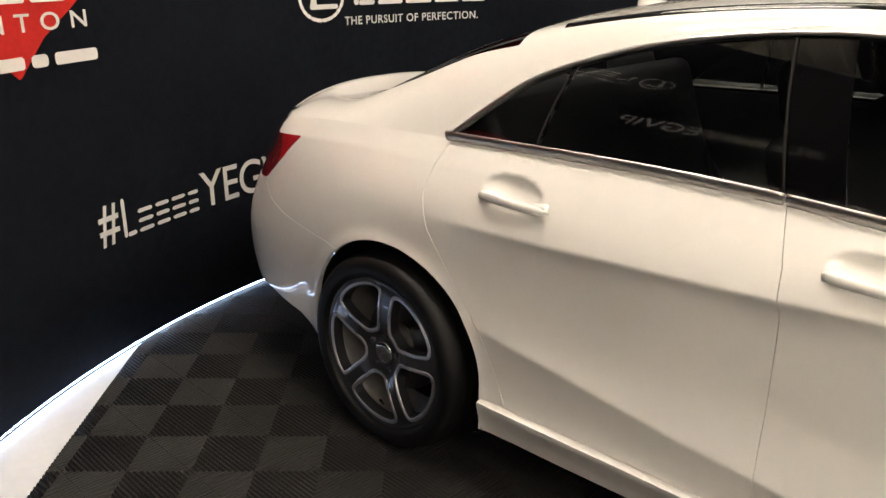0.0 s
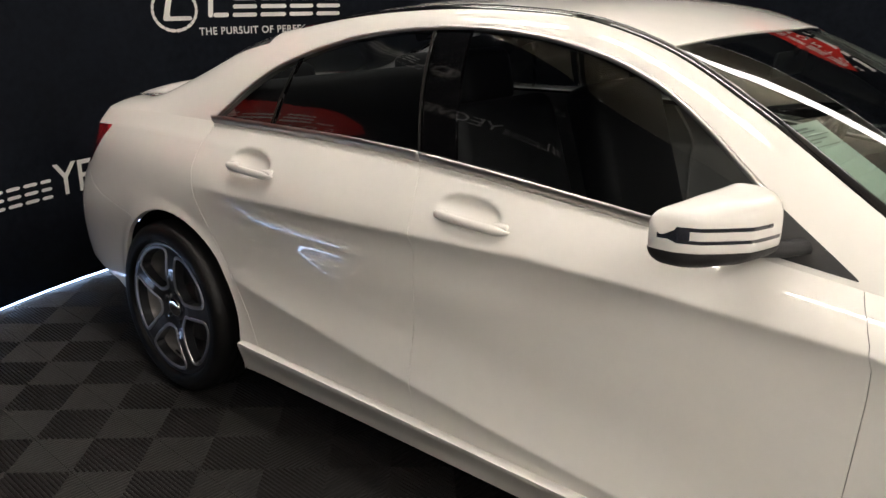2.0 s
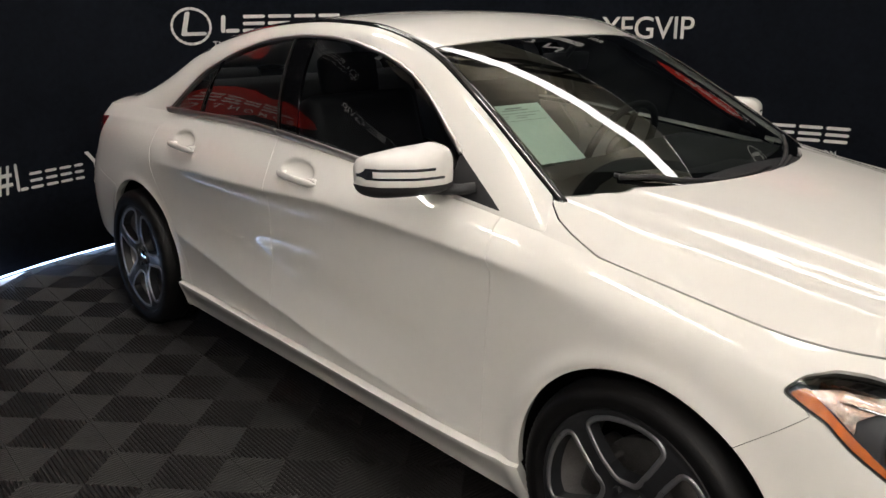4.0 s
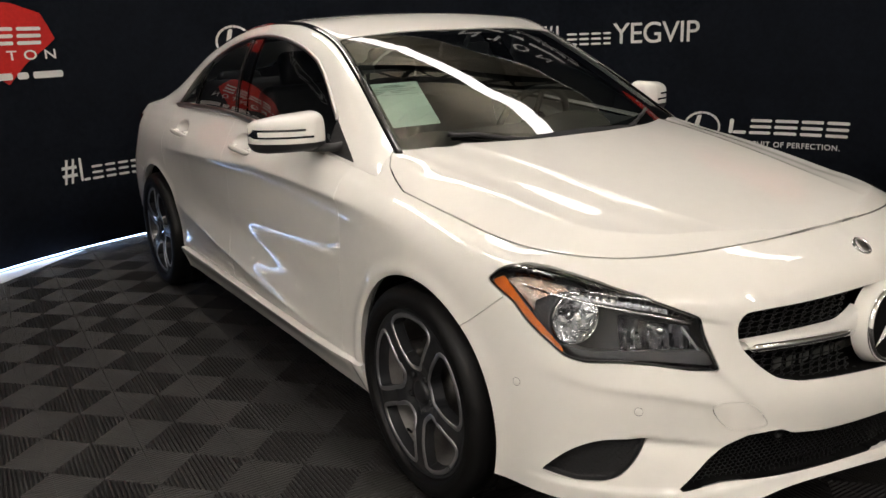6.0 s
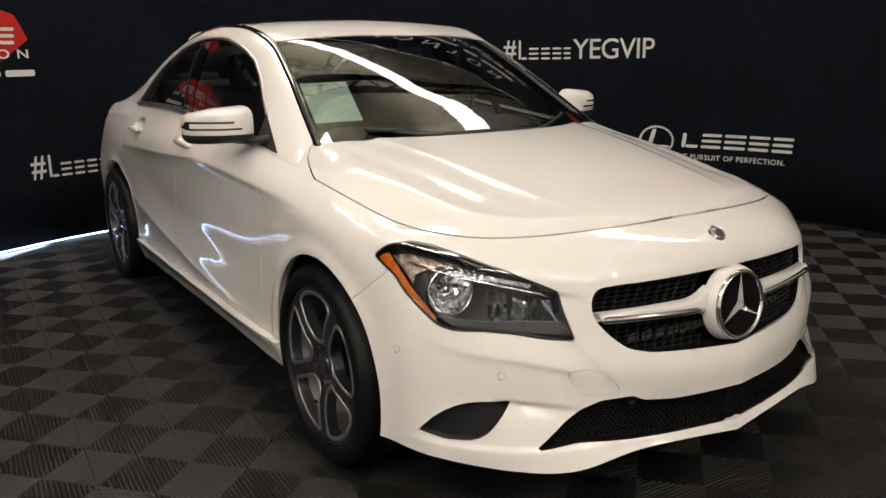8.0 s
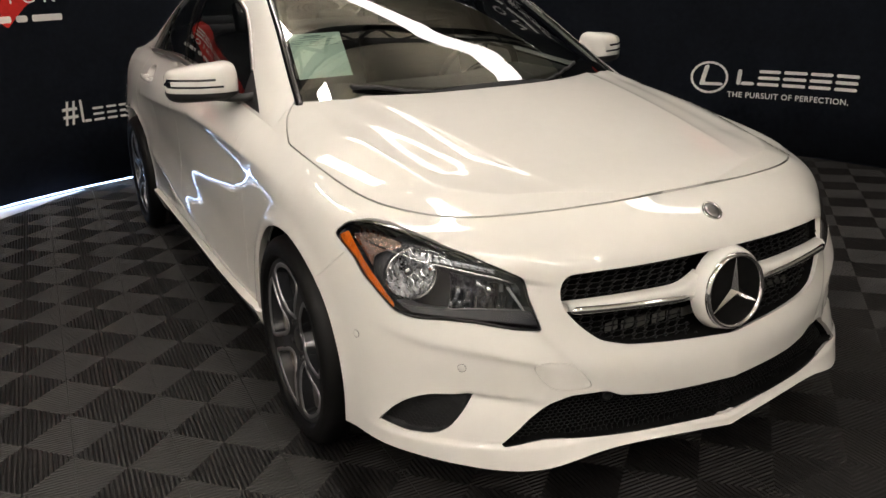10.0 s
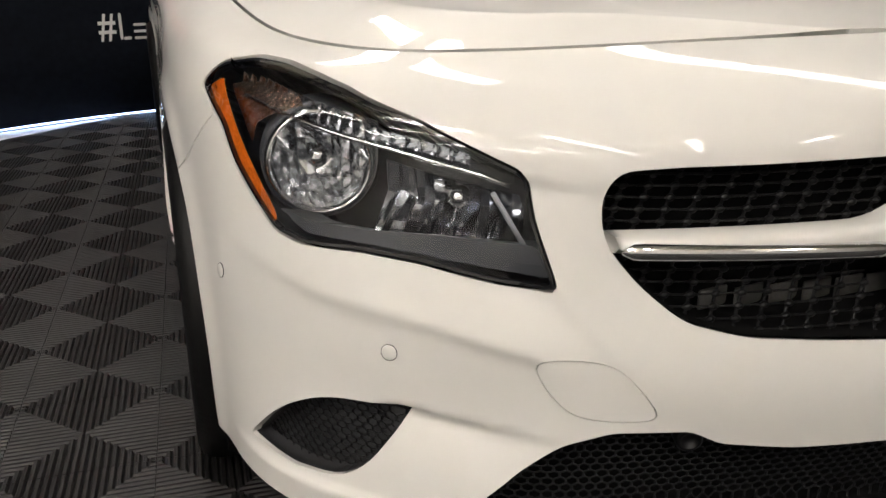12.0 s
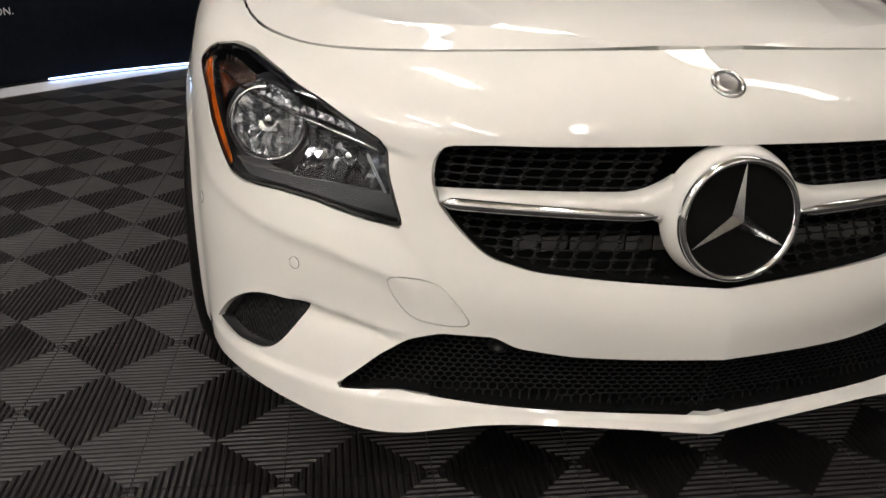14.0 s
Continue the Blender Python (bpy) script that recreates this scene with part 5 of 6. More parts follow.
# ---- door handles ----
for (which, flip), door in doors.items():
    x0, x1 = (-.995, -.775) if which == "rear" else (-.125, .108)
    bm = bmesh.new()
    prev = None
    n_ = 22
    for i in range(n_ + 1):
        f = i / n_
        x = x0 + (x1 - x0) * f
        z = .890 - .010 * f
        y = -.826 - .010 * math.sin(math.pi * f) ** .5 + (0.006 if f < .02 or f > .98 else 0)
        hh = .0120 * min(1, (f * 9 + .35), ((1 - f) * 6 + .25))
        dd = .0085 * min(1, (f * 9 + .35), ((1 - f) * 6 + .3))
        vs = [bm.verts.new(flipped((x, y + dd * math.cos(t), z + hh * math.sin(t)), flip)) for t in np.linspace(0, 2 * np.pi, 13)[:-1]]
        if prev:
            for k in range(12):
                bm.faces.new((prev[k], prev[(k + 1) % 12], vs[(k + 1) % 12], vs[k]))
        else:
            bm.faces.new(vs[::-1])
        prev = vs
    bm.faces.new(prev)
    for xa, w_ in ((x0 + .012, .03), (x1 - .03, .045)):
        box(bm, (w_, .030, .020), pose(xa, (-1 if not flip else 1) * .812, .886), .006)
    part("door_handle", bm, PAINT, door, "white painted pull handle")

# ---- mirrors ----
for flip in (False, True):
    mir = part_mesh("door_mirror", mesh_of("door_mirror", [], []), PAINT, doors["front", flip], "white door mirror on a black foot")
    nu, nv = 40, 240
    g = np.zeros((nu + 1, nv + 1, 3))
    for i in range(nu + 1):
        f = i / nu                                          # 0 inner end, 1 outer end
        k = max(0, 1 - abs(2 * f - 1) ** 14) ** .5
        top = np.interp(f, (0, .15, .55, .85, 1), (.066, .070, .064, .052, .046)) * k
        bot = np.interp(f, (0, .3, .8, 1), (.056, .060, .060, .055)) * k
        fr = np.interp(f, (0, .25, .6, .9, 1), (.060, .085, .085, .055, .03)) * k
        bk = np.interp(f, (0, .5, 1), (.045, .050, .040)) * k
        for j in range(nv + 1):
            turn_, w_ = divmod(4 * j / nv, 1)               # steps that stay even where the section is flat
            t = np.pi / 2 * (turn_ + w_ ** 1.8 if turn_ % 2 == 0 else turn_ + 1 - (1 - w_) ** 1.8)
            cx_, cz_ = np.cos(t), np.sin(t)
            px = np.sign(cx_) * abs(cx_) ** (.7) * (fr if cx_ > 0 else bk)
            pz = np.sign(cz_) * abs(cz_) ** (.55) * (top if cz_ > 0 else bot)
            g[i, j] = (.628 + px - .075 * f * f, -(.748 + .232 * f), 1.004 + pz - .004 * f)
    sk = Skin.grid(g, g[:, :, :2])
    if flip:
        sk = sk.mirrored()
    upper = sk.cut(sk.p[:, 2] - .974)
    slot = lambda s_, z0, z1, f0, f1: np.minimum(np.minimum(s_.p[:, 2] - z0, z1 - s_.p[:, 2]), np.minimum(np.abs(s_.p[:, 1]) - f0, np.minimum(f1 - np.abs(s_.p[:, 1]), (s_.p[:, 0] - .535) * 1)))
    zones = ((1.014, 1.0215, .835, .99), (.991, .998, .81, .99), (.997, 1.015, .966, .99))
    dark = None
    body_ = upper
    for zz in zones:
        piece = body_.cut(slot(body_, *zz))
        dark = piece if dark is None else dark.joined(piece)
        body_ = body_.cut(-slot(body_, *zz))
    part_mesh("mirror_cap", mesh_of("mirror_cap", body_.p, body_.faces), PAINT, mir)
    part_mesh("turn_signal", mesh_of("turn_signal", dark.p, dark.faces), SIGNAL_DARK, mir, "dark turn signal strip")
    lower = sk.cut(.974 - sk.p[:, 2]).shifted(0.002)
    part_mesh("mirror_base", mesh_of("mirror_base", lower.p, lower.faces), BLACK, mir, "black mirror underside")
    bm = bmesh.new()
    tube(bm, [flipped(p, flip) for p in ((.63, -.81, .953), (.665, -.775, .950), (.70, -.745, .950), (.725, -.715, .955))], (.030, .028, .026, .028), 12, flat=.55, up=(0, 0, 1))
    part("mirror_foot", bm, BLACK, mir, "black mirror foot")
    # black triangle at the foot of the pillar
    tri = cabin.cut(np.minimum(side_glass_at(cabin), cabin.p[:, 0] - .655 + (cabin.p[:, 2] - .92) * .15)).shifted(0.001)
    panel("mirror_triangle", tri.mirrored() if flip else tri, BLACK, doors["front", flip], 0.006)

# ---- boot spoiler, aerial, wipers ----
def cabin_height(x, y):
    i = min(max(int(np.searchsorted(xs, x)), 1), len(xs) - 1)
    f = float(np.clip((x - xs[i - 1]) / (xs[i] - xs[i - 1]), 0, 1))
    col = cab[:, i - 1] * (1 - f) + cab[:, i] * f
    return float(np.interp(-abs(y), col[:, 1], col[:, 2]))


bm = bmesh.new()
prev = None
for y in np.linspace(-.53, .53, 61):
    f = abs(y) / .53
    xb = -2.225 + .085 * f ** 2.3
    rise = .019 * (1 - f ** 3)
    prof_ = []
    for s_ in np.linspace(1, 0, 12):
        x = xb + .26 * s_
        prof_.append((x, cabin_height(x, 0) - .038 * f ** 2.2 + rise * (1 - s_) ** 1.7 + .0015 - .008 * (s_ == 1)))
    prof_ += [(xb - .004, prof_[-1][1] - .004), (xb - .003, prof_[-1][1] - .010), (xb + .012, prof_[-1][1] - .022), (xb + .02, prof_[-1][1] - .07)]
    vs = [bm.verts.new((a, y, b)) for a, b in prof_]
    if prev:
        for k in range(len(vs) - 1):
            bm.faces.new((prev[k], prev[k + 1], vs[k + 1], vs[k]))
    prev = vs
part("boot_spoiler", bm, PAINT, car, "white lip spoiler on the boot lid")
bm = bmesh.new()
prev = None
for x, w_, h in ((-.92, .002, .002), (-.95, .018, .010), (-.99, .024, .018), (-1.02, .020, .024), (-1.04, .008, .026)):
    z = float(np.interp(x, xs, cab[-1, :, 2]))
    vs = [bm.verts.new((x, a * w_, z + b * h - .004)) for a, b in ((-1.2, 0), (-.5, .8), (0, 1), (.5, .8), (1.2, 0))]
    if prev:
        for k in range(4):
            bm.faces.new((prev[k], prev[k + 1], vs[k + 1], vs[k]))
    prev = vs
bm.faces.new(prev)
part("roof_aerial", bm, PAINT, car)


def screen_height(x, y):
    i = np.argmin(np.abs(xs - x))
    col = cab[ns:, i]
    return float(np.interp(-abs(y), col[:, 1], col[:, 2]))


for ya, yb in ((-.47, .12), (.06, .42)):
    bm = bmesh.new()
    line = []
    for f in np.linspace(0, 1, 24):
        y = ya + (yb - ya) * f
        x = cowl(y) - .034 - .026 * f
        rest_at = max(screen_height(min(x, 1.10), y) - .69 * max(0, x - 1.10), float(bonnet_height(np.array([cowl(y)]), np.array([y]))[0]) - .016)
        line.append(Vector((x, y, rest_at - .003 + .004 * math.sin(math.pi * f))))
    tube(bm, line, .0065, 6)
    arm = [line[k] + Vector((.016, 0, .003 - .008 * (k < 2))) for k in (0, 3, 6, 9, 12)]
    tube(bm, arm, .007, 6)
    part("wiper", bm, BLACK, car)

# ---- cabin ----
bm = bmesh.new()
box(bm, (2.6, 1.30, .02), pose(-.35, 0, .34))
box(bm, (.02, 1.30, .55), pose(-1.55, 0, .66))
box(bm, (.02, 1.30, .50), pose(1.0, 0, .60))
part("cabin_floor", bm, CABIN, car, smooth=False)
bm = bmesh.new()
prev = None
for y in np.linspace(-.66, .66, 31):
    hump = .03 * math.exp(-((y - .36) / .16) ** 2)
    prof_ = [(1.03 - .10 * (y / .66) ** 2, .955), (.86, .965 + hump * .3), (.66, .955 + hump), (.56, .925 + hump), (.52, .86), (.55, .72), (.60, .55)]
    vs = [bm.verts.new((a, y, b - .012 * (y / .66) ** 4 * 3)) for a, b in prof_]
    if prev:
        for k in range(len(vs) - 1):
            bm.faces.new((prev[k], prev[k + 1], vs[k + 1], vs[k]))
    prev = vs
part("dashboard", bm, CABIN, car)
bm = bmesh.new()
aimw = Matrix.Translation((.40, .36, .90)) @ pose(0, 0, 0, 0, -65, 0)
pts = [aimw @ Vector((.185 * math.cos(t), .185 * math.sin(t), 0)) for t in np.linspace(0, 2 * np.pi, 41)[:-1]]
tube(bm, pts, .015, 8, closed=True)
lathe(bm, [(.07, -.02), (.075, .0), (.06, .015), (0, .02)], aimw, 24)
for t in (0, 2.3, 4.0):
    tube(bm, [aimw @ Vector((.05 * math.cos(t), .05 * math.sin(t), 0)), aimw @ Vector((.18 * math.cos(t), .18 * math.sin(t), 0))], .012, 6)
part("steering_wheel", bm, CABIN, car)


def seat(x, y, wide, rest=True):
    s_ = part_mesh("seat", mesh_of("seat", [], []), LEATHER, car, "black leather seat")
    s_.location = (x, y, 0)
    for nm, size, mm, bv in (("cushion", (.52, wide, .16), pose(0, 0, .52, 0, -6, 0), .05), ("backrest", (.14, wide, .60), pose(-.27, 0, .82, 0, -18, 0), .05)):
        bm = bmesh.new()
        box(bm, size, mm, bv, 3)
        part(nm, bm, LEATHER, s_)
    if rest:
        for dy in ((0,) if wide < .7 else (-.36, .36)):
            bm = bmesh.new()
            box(bm, (.09, .25, .17), pose(-.40, dy, 1.17 if wide < .7 else 1.07, 0, -12, 0), .04, 3)
            part("headrest", bm, LEATHER, s_)
    return s_


seat(.05, -.36, .50), seat(.05, .36, .50), seat(-.85, 0, 1.24)
bm = bmesh.new()
box(bm, (.015, .24, .065), pose(.42, 0, 1.235, 0, 10, 0), .012)
tube(bm, [(.42, 0, 1.25), (.46, 0, 1.30)], .01, 6)
part("inside_mirror", bm, BLACK, car)
sheet_at = ((.576, -.562, 1.140), (.608, -.347, 1.142), (.805, -.592, 1.005), (.842, -.397, 1.010))
paper = part_mesh("price_sheet", mesh_of("price_sheet", [sheet_at[0], sheet_at[1], sheet_at[3], sheet_at[2]], [(0, 1, 2, 3)]), PAPER, car, "pale green printed sheet behind the windscreen")

tl, tr, bl, br = [Vector(k) for k in sheet_at]
off = (tr - tl).cross(bl - tl).normalized() * -0.0015
for v0, v1, u0, u1 in ((.06, .085, .38, .66), (.10, .115, .30, .74), (.155, .165, .08, .92), (.20, .212, .10, .34), (.20, .212, .45, .80), (.235, .247, .10, .30), (.235, .247, .45, .62), (.285, .292, .08, .92)):
    q = [tl + (tr - tl) * u * (1 - v) + (br - bl) * u * v + (bl - tl) * v + off for u, v in ((u0, v0), (u1, v0), (u1, v1), (u0, v1))]
    part_mesh("print_bar", mesh_of("print_bar", q, [(0, 1, 2, 3)]), INK, paper, smooth=False)


# ---- prints on the curtain ----
def on_wall(angle, along, z, proud=0.004):
    """A place on the curtain: along metres to the reader's right of an angle, at a height."""
    a = radians(angle) - along / WALL_R
    k = 0.012 * max(0, (z - 1.3) / 1.2) * math.sin(a * 61 + 1.7 * math.sin(a * 13))
    r = WALL_R - proud + k
    return Vector((CX + r * math.cos(a), CY + r * math.sin(a), z))


def wall_text(name, words, angle, width, z, height, mat, parent, spacing=1.0, bold=0.0, apart=None):
    """Lettering laid on the round curtain from an angle to the reader's right."""
    cu = bpy.data.curves.new(name, "FONT")
    cu.body, cu.size, cu.space_character, cu.offset = words, 1.0, spacing, bold
    ob = new(name, cu)
    me = ob.evaluated_get(bpy.context.evaluated_depsgraph_get()).to_mesh()
    p = np.array([v.co for v in me.vertices])
    faces = [list(f.vertices) for f in me.polygons]
    bpy.data.objects.remove(ob)
    bpy.data.curves.remove(cu)
    lo, hi = p.min(0), p.max(0)
    q = [on_wall(angle, (v[0] - lo[0]) / (hi[0] - lo[0]) * width, z + (v[1] - lo[1]) / (hi[1] - lo[1]) * height) for v in p]
    if apart is None:
        return part_mesh(name, mesh_of(name, q, faces), mat, parent, smooth=False)
    group = list(range(len(p)))                             # letters are told apart by their joined faces
    def root(k):
        while group[k] != k:
            k = group[k]
        return k
    for f in faces:
        for k in f[1:]:
            group[root(k)] = root(f[0])
    spans = {}
    for k in range(len(p)):
        a, b = spans.get(root(k), (9e9, -9e9))
        spans[root(k)] = (min(a, p[k][0]), max(b, p[k][0]))
    words_, end = [], -9e9
    for r, (a, b) in sorted(spans.items(), key=lambda e: e[1]):
        if a - end > apart:
            words_.append(set())
        words_[-1].add(r)
        end = max(end, b)
    for w_ in words_:
        fs = [f for f in faces if root(f[0]) in w_]
        ids = sorted({k for f in fs for k in f})
        at = {k: i for i, k in enumerate(ids)}
        part_mesh(name, mesh_of(name, [q[k] for k in ids], [[at[k] for k in f] for f in fs]), mat, parent, smooth=False)


def wall_shape(name, outline, angle, z, mat, parent, proud=0.004):
    """A flat printed shape, cut in strips so that it follows the curtain."""
    o = np.asarray(outline, float)
    lo, hi = o.min(0), o.max(0)
    lo, hi = lo - 0.003, hi + 0.003
    n = max(6, int((hi[0] - lo[0]) / 0.012)), max(6, int((hi[1] - lo[1]) / 0.012))
    gx_, gz_ = np.meshgrid(np.linspace(lo[0], hi[0], n[0]), np.linspace(lo[1], hi[1], n[1]))
    g = np.stack([gx_, gz_, 0 * gx_], -1)
    s_ = Skin.grid(g, g[:, :, :2])
    s_ = s_.cut(inside_of(s_.p[:, :2], o))
    return part_mesh(name, mesh_of(name, [on_wall(angle, v[0], z + v[1], proud) for v in s_.p], s_.faces), mat, parent, smooth=False)


def bar_shape(x0, x1, z0, z1, lean=0.0, r=0.012):
    return rounded(((x0 + lean * z0, z0), (x1 + lean * z0, z0), (x1 + lean * z1, z1), (x0 + lean * z1, z1)), r, 4)


def ellipse(cx, cz, rx, rz, n=48, a0=0, a1=360):
    return np.array([(cx + rx * math.cos(radians(a)), cz + rz * math.sin(radians(a))) for a in np.linspace(a0, a1, n, endpoint=abs(a1 - a0) < 359)])


def hash_print(angle, z, k_=1.0):
    """Hash sign, bars for the brand word, then the tag."""
    t = thing("tag_print", "white hashtag lettering printed on the black curtain", "sign", on_wall(angle, .6, z), "curtain prints")
    t.location = (0, 0, 0)
    h = .158 * k_
    wall_text("hash_sign", "#", angle, .105 * k_, z - .004, h, PRINT_WHITE, t, bold=0.012)
    x = .125
    wall_shape("brand_bar", bar_shape(x, x + .018, 0, .158, r=.002) * k_, angle, z, PRINT_WHITE, t)
    wall_shape("brand_bar", bar_shape(x + .020, x + .068, 0, .018, r=.002) * k_, angle, z, PRINT_WHITE, t)
    x += .082
    for w_ in (.085, .078, .080, .062):
        for zz in (0.0, .039, .078):
            wall_shape("brand_bar", bar_shape(x, x + w_, zz, zz + .016, r=.006) * k_, angle, z, PRINT_WHITE, t)
        x += w_ + .014
    wall_text("tag_letters", "YEGVIP", angle - math.degrees(x * k_ / WALL_R), .655 * k_, z, h, PRINT_WHITE, t, 0.95, 0.004, 0.001)


def brand_print(angle, z):
    """Oval mark, a bold wordmark of plain bars and the line below."""
    t = thing("brand_print", "white oval mark and wordmark bars printed on the curtain", "sign", (0, 0, 0), "curtain prints")
    for k in range(24):
        a0, a1 = k * 15, k * 15 + 15
        o_, i_ = ellipse(.135, .046, .140, .118, 5, a0, a1 + .01), ellipse(.135, .046, .123, .101, 5, a0, a1 + .01)
        wall_shape("mark_ring", np.vstack([o_, i_[::-1]]), angle, z, PRINT_WHITE, t)
    wall_shape("mark_stroke", ((.10, .135), (.135, .140), (.100, .010), (.235, .010), (.240, -.012), (.060, -.012)), angle, z, PRINT_WHITE, t)
    x = .335
    for k in range(5):
        w_ = (.130, .165, .175, .165, .165)[k]
        if k == 0:
            parts_ = [bar_shape(x, x + .030, 0, .112, .10, .004), bar_shape(x + .032, x + w_, 0, .024, .10, .004)]
        else:
            parts_ = [bar_shape(x + .01, x + w_, zz, zz + .022, .10, .004) for zz in (0.0, .045, .090)]
        for o in parts_:
            wall_shape("wordmark_bar", o, angle, z, PRINT_WHITE, t)
        x += w_ + .012
    wall_text("slogan", "THE PURSUIT OF PERFECTION.", angle - math.degrees(.275 / WALL_R), .86, z - .092, .040, PRINT_WHITE, t, 1.1, 0.01, 0.24)


def city_print(angle, z, k_=1.0):
    """Torn red shape with a white wordmark of bars, the city name and bars for the address."""
    t = thing("city_print", "red torn shape with white city lettering on the curtain" if k_ == 1 else "large white city lettering high on the curtain", "sign", (0, 0, 0), "curtain prints")
    r_ = random.Random(3)
    base = [(.10, .14), (.16, .25), (.30, .36), (.46, .40), (.62, .39), (.80, .43), (.98, .41), (1.16, .36), (1.20, .27), (1.24, .19), (1.16, .15), (1.02, .05), (.90, -.06), (.80, .0), (.62, .06), (.40, .04), (.20, .08)]
    if k_ == 1:
        wall_shape("red_shape", [(k_ * (a + r_.uniform(-.012, .012)), k_ * (b + r_.uniform(-.012, .012))) for a, b in base], angle, z, PRINT_RED, t, 0.003)
    x = .30
    for k in range(5 if k_ == 1 else 0):
        w_ = (.11, .15, .16, .16, .16)[k]
        for zz in ((0.0, .042, .084) if k not in (0, 2) else ((0.0,) if k == 0 else (.03, .07))):
            wall_shape("wordmark_bar", bar_shape(x, x + w_, .165 + zz, .165 + zz + .022, .10, .004) * k_, angle, z, PRINT_WHITE, t, 0.006)
        x += w_ + .022
    wall_text("city_letters", "EDMONTON", angle - math.degrees(.30 * k_ / WALL_R), .93 * k_, z + .075 * k_, .058 * k_ * (1 if k_ == 1 else 1.8), PRINT_WHITE, t, 1.75, 0.012, 0.001)
    x = .62
    for w_, h_ in ((.075, .038), (.20, .055), (.075, .055), (.20, .055)):
        wall_shape("address_bar", bar_shape(x, x + w_, 0, h_ * .75, 0, .008) * k_, angle, z - .040 * k_, PRINT_WHITE, t)
        x += w_ + .03


LOW_Z, HIGH_Z = .448, 1.17
hash_print(203.3, LOW_Z)
hash_print(139.5, HIGH_Z)
hash_print(271.5, HIGH_Z - .07, 1.6)
for a in (120.5, 243.5):
    brand_print(a, .482)
brand_print(182.6, 1.258)
city_print(222.5, 1.172)
hash_print(243.5, 1.90)
city_print(203.3, 1.90)
brand_print(162.0, 1.98)
city_print(116.0, 2.10)
brand_print(222.5, 2.70)
hash_print(182.0, 2.62)
brand_print(141.0, 2.70)
brand_print(86.0, 2.70)
city_print(161.5, .45)
city_print(177.0, 3.15, 2.6)


# ---- ribbed floor tiles ----
TILE_P, TILE_X, TILE_Y, TILE_TURN = 0.2775, 1.673 + 0.144, -1.223 + 0.133, -2.27


def tile_mesh():
    """A square tile whose ribs run round its four corners."""
    p, faces = [], []
    half, h = TILE_P / 2, 0.0
    n = 10
    pitch = half / n
    def bar(q, low):
        k = len(p)
        p.extend([(x, y, h) for x, y in q] + [(x, y, h - .005) for x, y in low])
        faces.extend([(k, k + 1, k + 2, k + 3), (k + 4, k + 5, k + 1, k), (k + 5, k + 6, k + 2, k + 1), (k + 6, k + 7, k + 3, k + 2), (k + 7, k + 4, k, k + 3)])
    for c, s_ in ((1, 0), (0, 1), (-1, 0), (0, -1)):
        r_ = lambda x, y: ((x - half) * c - (y - half) * s_, (x - half) * s_ + (y - half) * c)
        for i in range(n):
            a0, b0 = max(i * pitch, .0005), (i + 1) * pitch
            a, b = a0 + 0.28 * pitch, b0 - 0.28 * pitch
            bar((r_(a, .001), r_(b, .001), r_(b, b), r_(a, a)), (r_(a0, .0005), r_(b0, .0005), r_(b0, b0), r_(a0, a0)))
            bar((r_(.001, b), r_(.001, a), r_(a, a), r_(b, b)), (r_(.0005, b0), r_(.0005, a0), r_(a0, a0), r_(b0, b0)))
    return mesh_of("tile", p, faces)


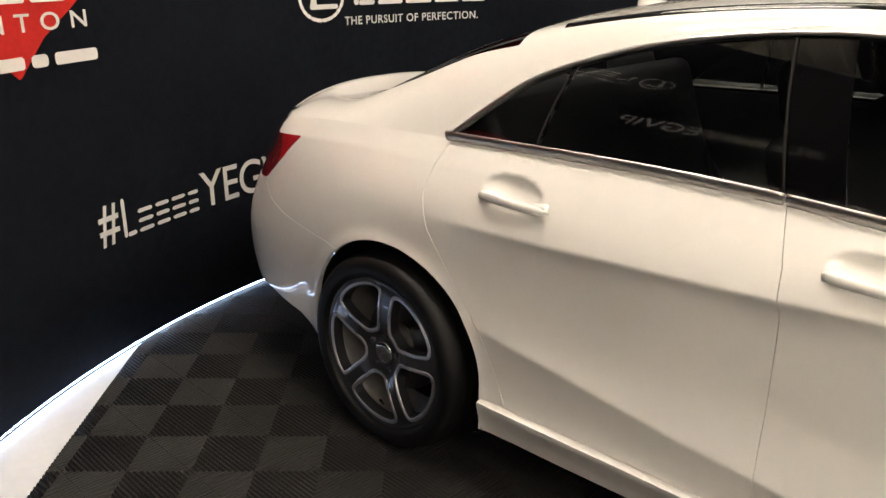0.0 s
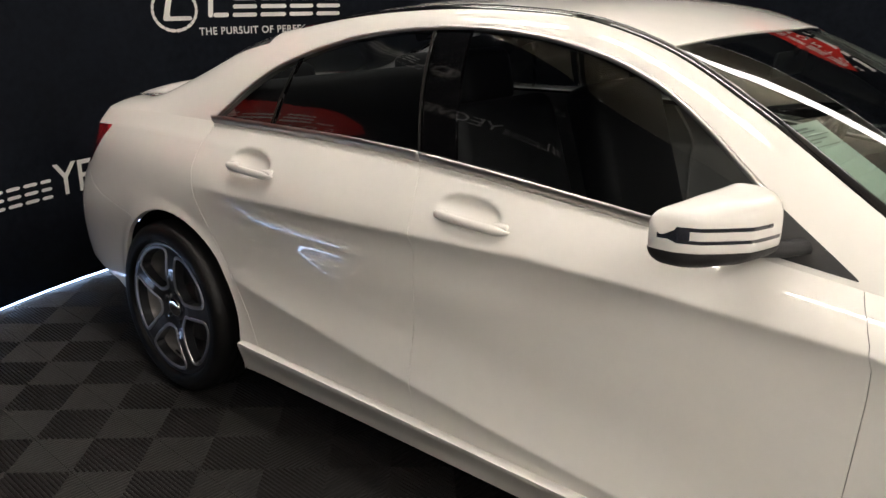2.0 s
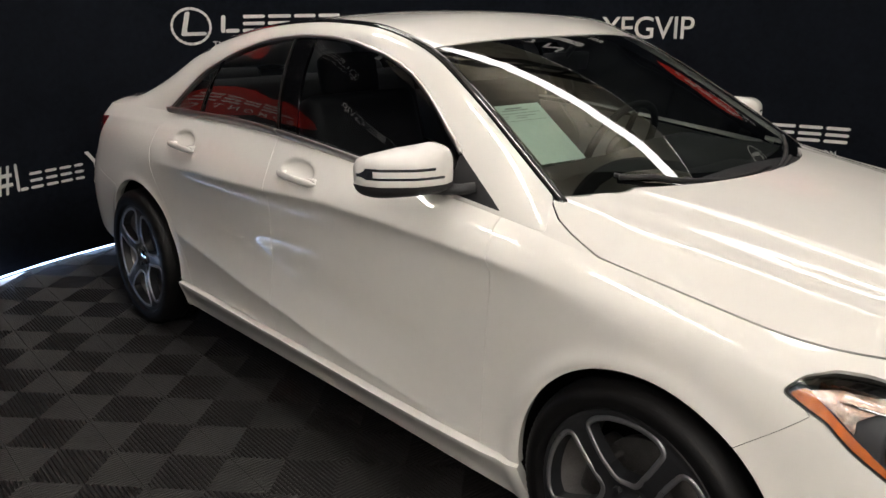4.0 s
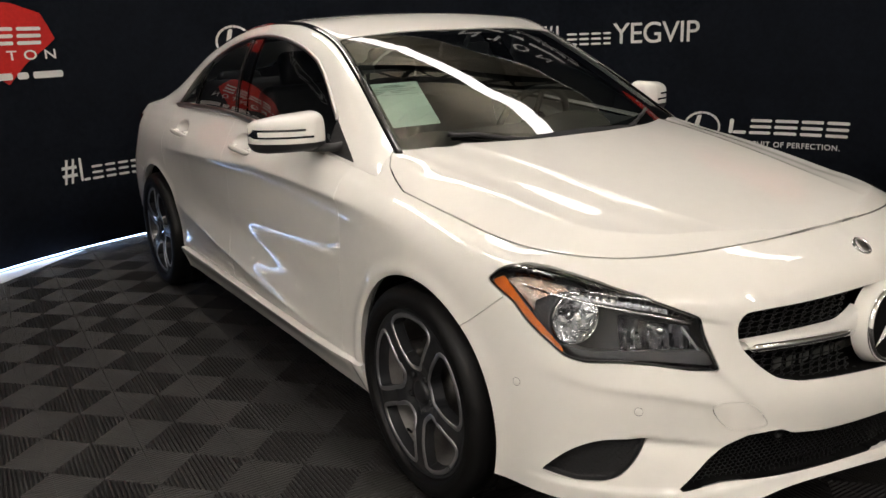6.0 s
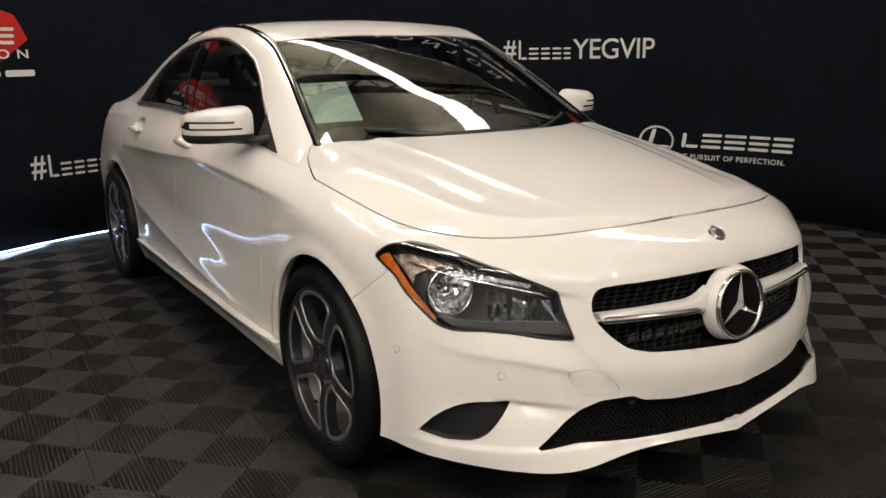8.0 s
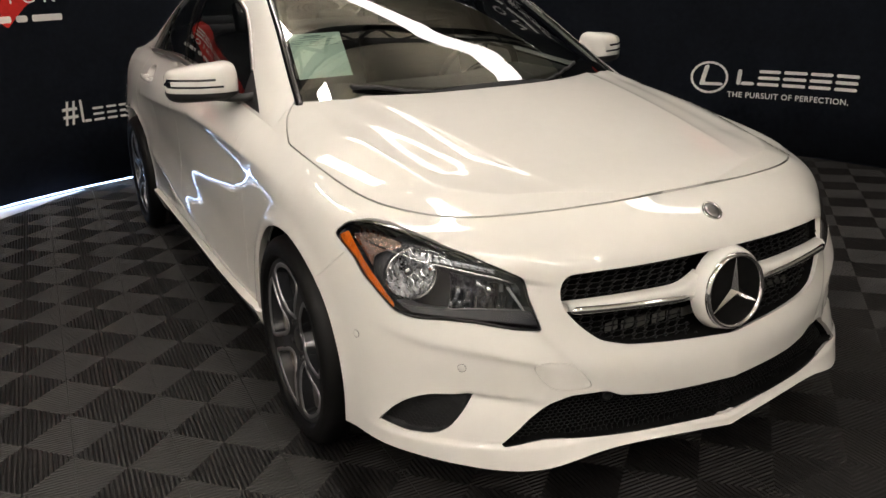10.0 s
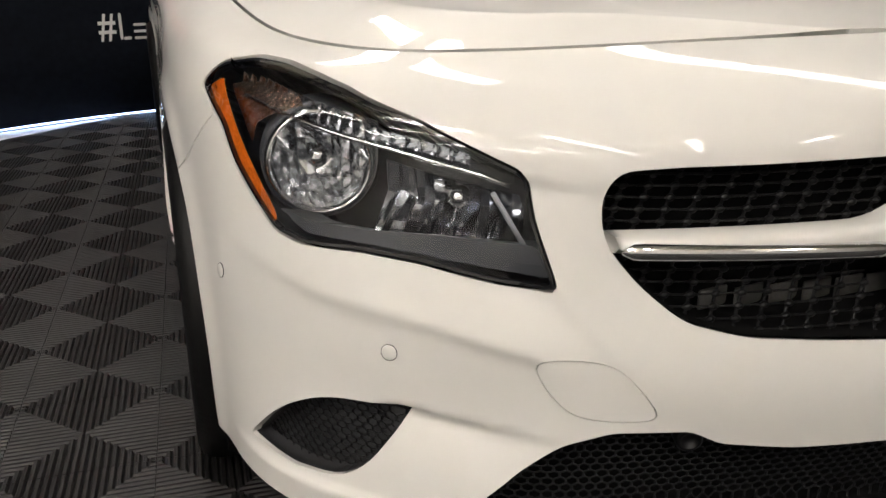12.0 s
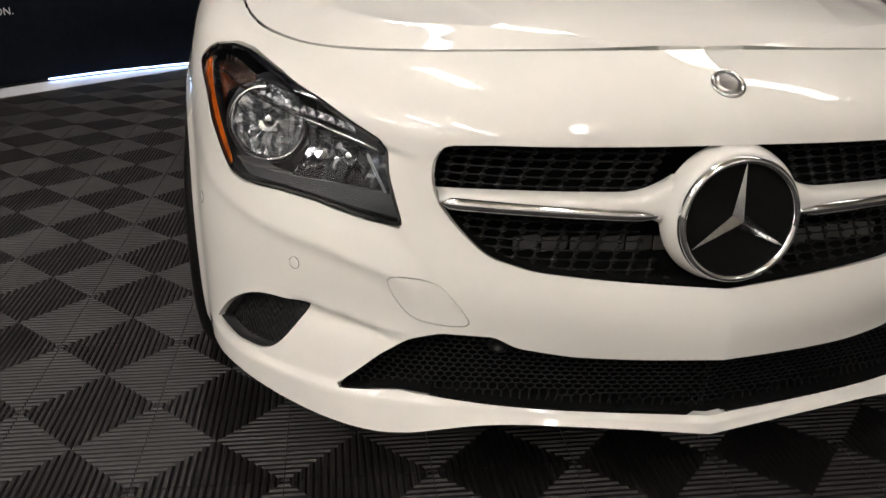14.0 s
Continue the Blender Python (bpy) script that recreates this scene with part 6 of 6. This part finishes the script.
tile_data = tile_mesh()
tile_data.materials.append(TILE)
tv = np.array([v.co for v in tile_data.vertices])
tf = [tuple(f.vertices) for f in tile_data.polygons]
rot = radians(TILE_TURN)
near, far = [], []
for i in range(-26, 20):
    for j in range(-20, 24):
        lx, ly = i * TILE_P, j * TILE_P
        x, y = TILE_X + lx * math.cos(rot) - ly * math.sin(rot), TILE_Y + lx * math.sin(rot) + ly * math.cos(rot)
        if math.hypot(x - CX, y - CY) > WALL_R - 0.16 and not (x > 0.9 and abs(y) < 4.6 and x < 5.6):
            if math.hypot(x - CX, y - CY) > WALL_R + 0.20:
                continue
        edge = (x + 2.569) * 0.717 + (y + 1.07) * 0.697      # straight cut edge of the tiles
        if edge < -0.2 and y < -0.6:
            continue
        whole = (edge > 0.2 or y > -0.6) and math.hypot(x - CX, y - CY) < WALL_R - 0.21
        (near if whole and ((-2.6 < x < 2.75 and -2.25 < y < -0.55) or (1.5 < x < 2.75 and y < 1.2 and y > -2.2)) else far).append((x, y))
near.sort(key=lambda q: abs(q[1] + 1.0) + 0.25 * abs(q[0] - 0.8))
near, spare = near[:298], near[298:]
for x, y in near:
    o = new("tile", tile_data)
    o.parent = floor
    o.matrix_basis = pose(x, y, 0, 0, 0, TILE_TURN)
p_all, f_all = [], []
c_, s_ = math.cos(rot), math.sin(rot)
for x, y in far + spare:
    k = len(p_all)
    p_all.extend((x + a * c_ - b * s_, y + a * s_ + b * c_, z) for a, b, z in tv)
    f_all.extend(tuple(q + k for q in f) for f in tf)
joined = Skin(np.array(p_all), np.zeros((len(p_all), 1)), [list(f) for f in f_all])
jx, jy = joined.p[:, 0], joined.p[:, 1]
inner_edge = np.where(jy < -0.6, (jx + 2.569) * 0.717 + (jy + 1.07) * 0.697, 1.0)
ang = np.degrees(np.arctan2(jy - CY, jx - CX)) % 360
round_edge = np.where((ang > WALL_FROM) & (ang < WALL_TO), WALL_R - 0.004 - np.hypot(jx - CX, jy - CY), 1.0)
joined = joined.cut(np.minimum(inner_edge, round_edge))
rest_tiles = part_mesh("floor_tiles", mesh_of("floor_tiles", joined.p, joined.faces), TILE, floor, "dark grey ribbed plastic floor tiles", smooth=False)
tagged(rest_tiles, kind="stuff")

# bare white floor beyond the last tiles
bm = bmesh.new()
ring_a = [radians(a) for a in range(196, 262, 3)]
va = [bm.verts.new((CX + (WALL_R + .003) * math.cos(a), CY + (WALL_R + .003) * math.sin(a), -0.008)) for a in ring_a]
vb = [bm.verts.new((CX + (WALL_R - .75) * math.cos(a), CY + (WALL_R - .75) * math.sin(a), -0.008)) for a in ring_a]
for k in range(len(ring_a) - 1):
    bm.faces.new((va[k], va[k + 1], vb[k + 1], vb[k]))
tagged(part("floor_border", bm, FLOOR_WHITE, smooth=False), "white painted floor border by the curtain", "floor", kind="structure")
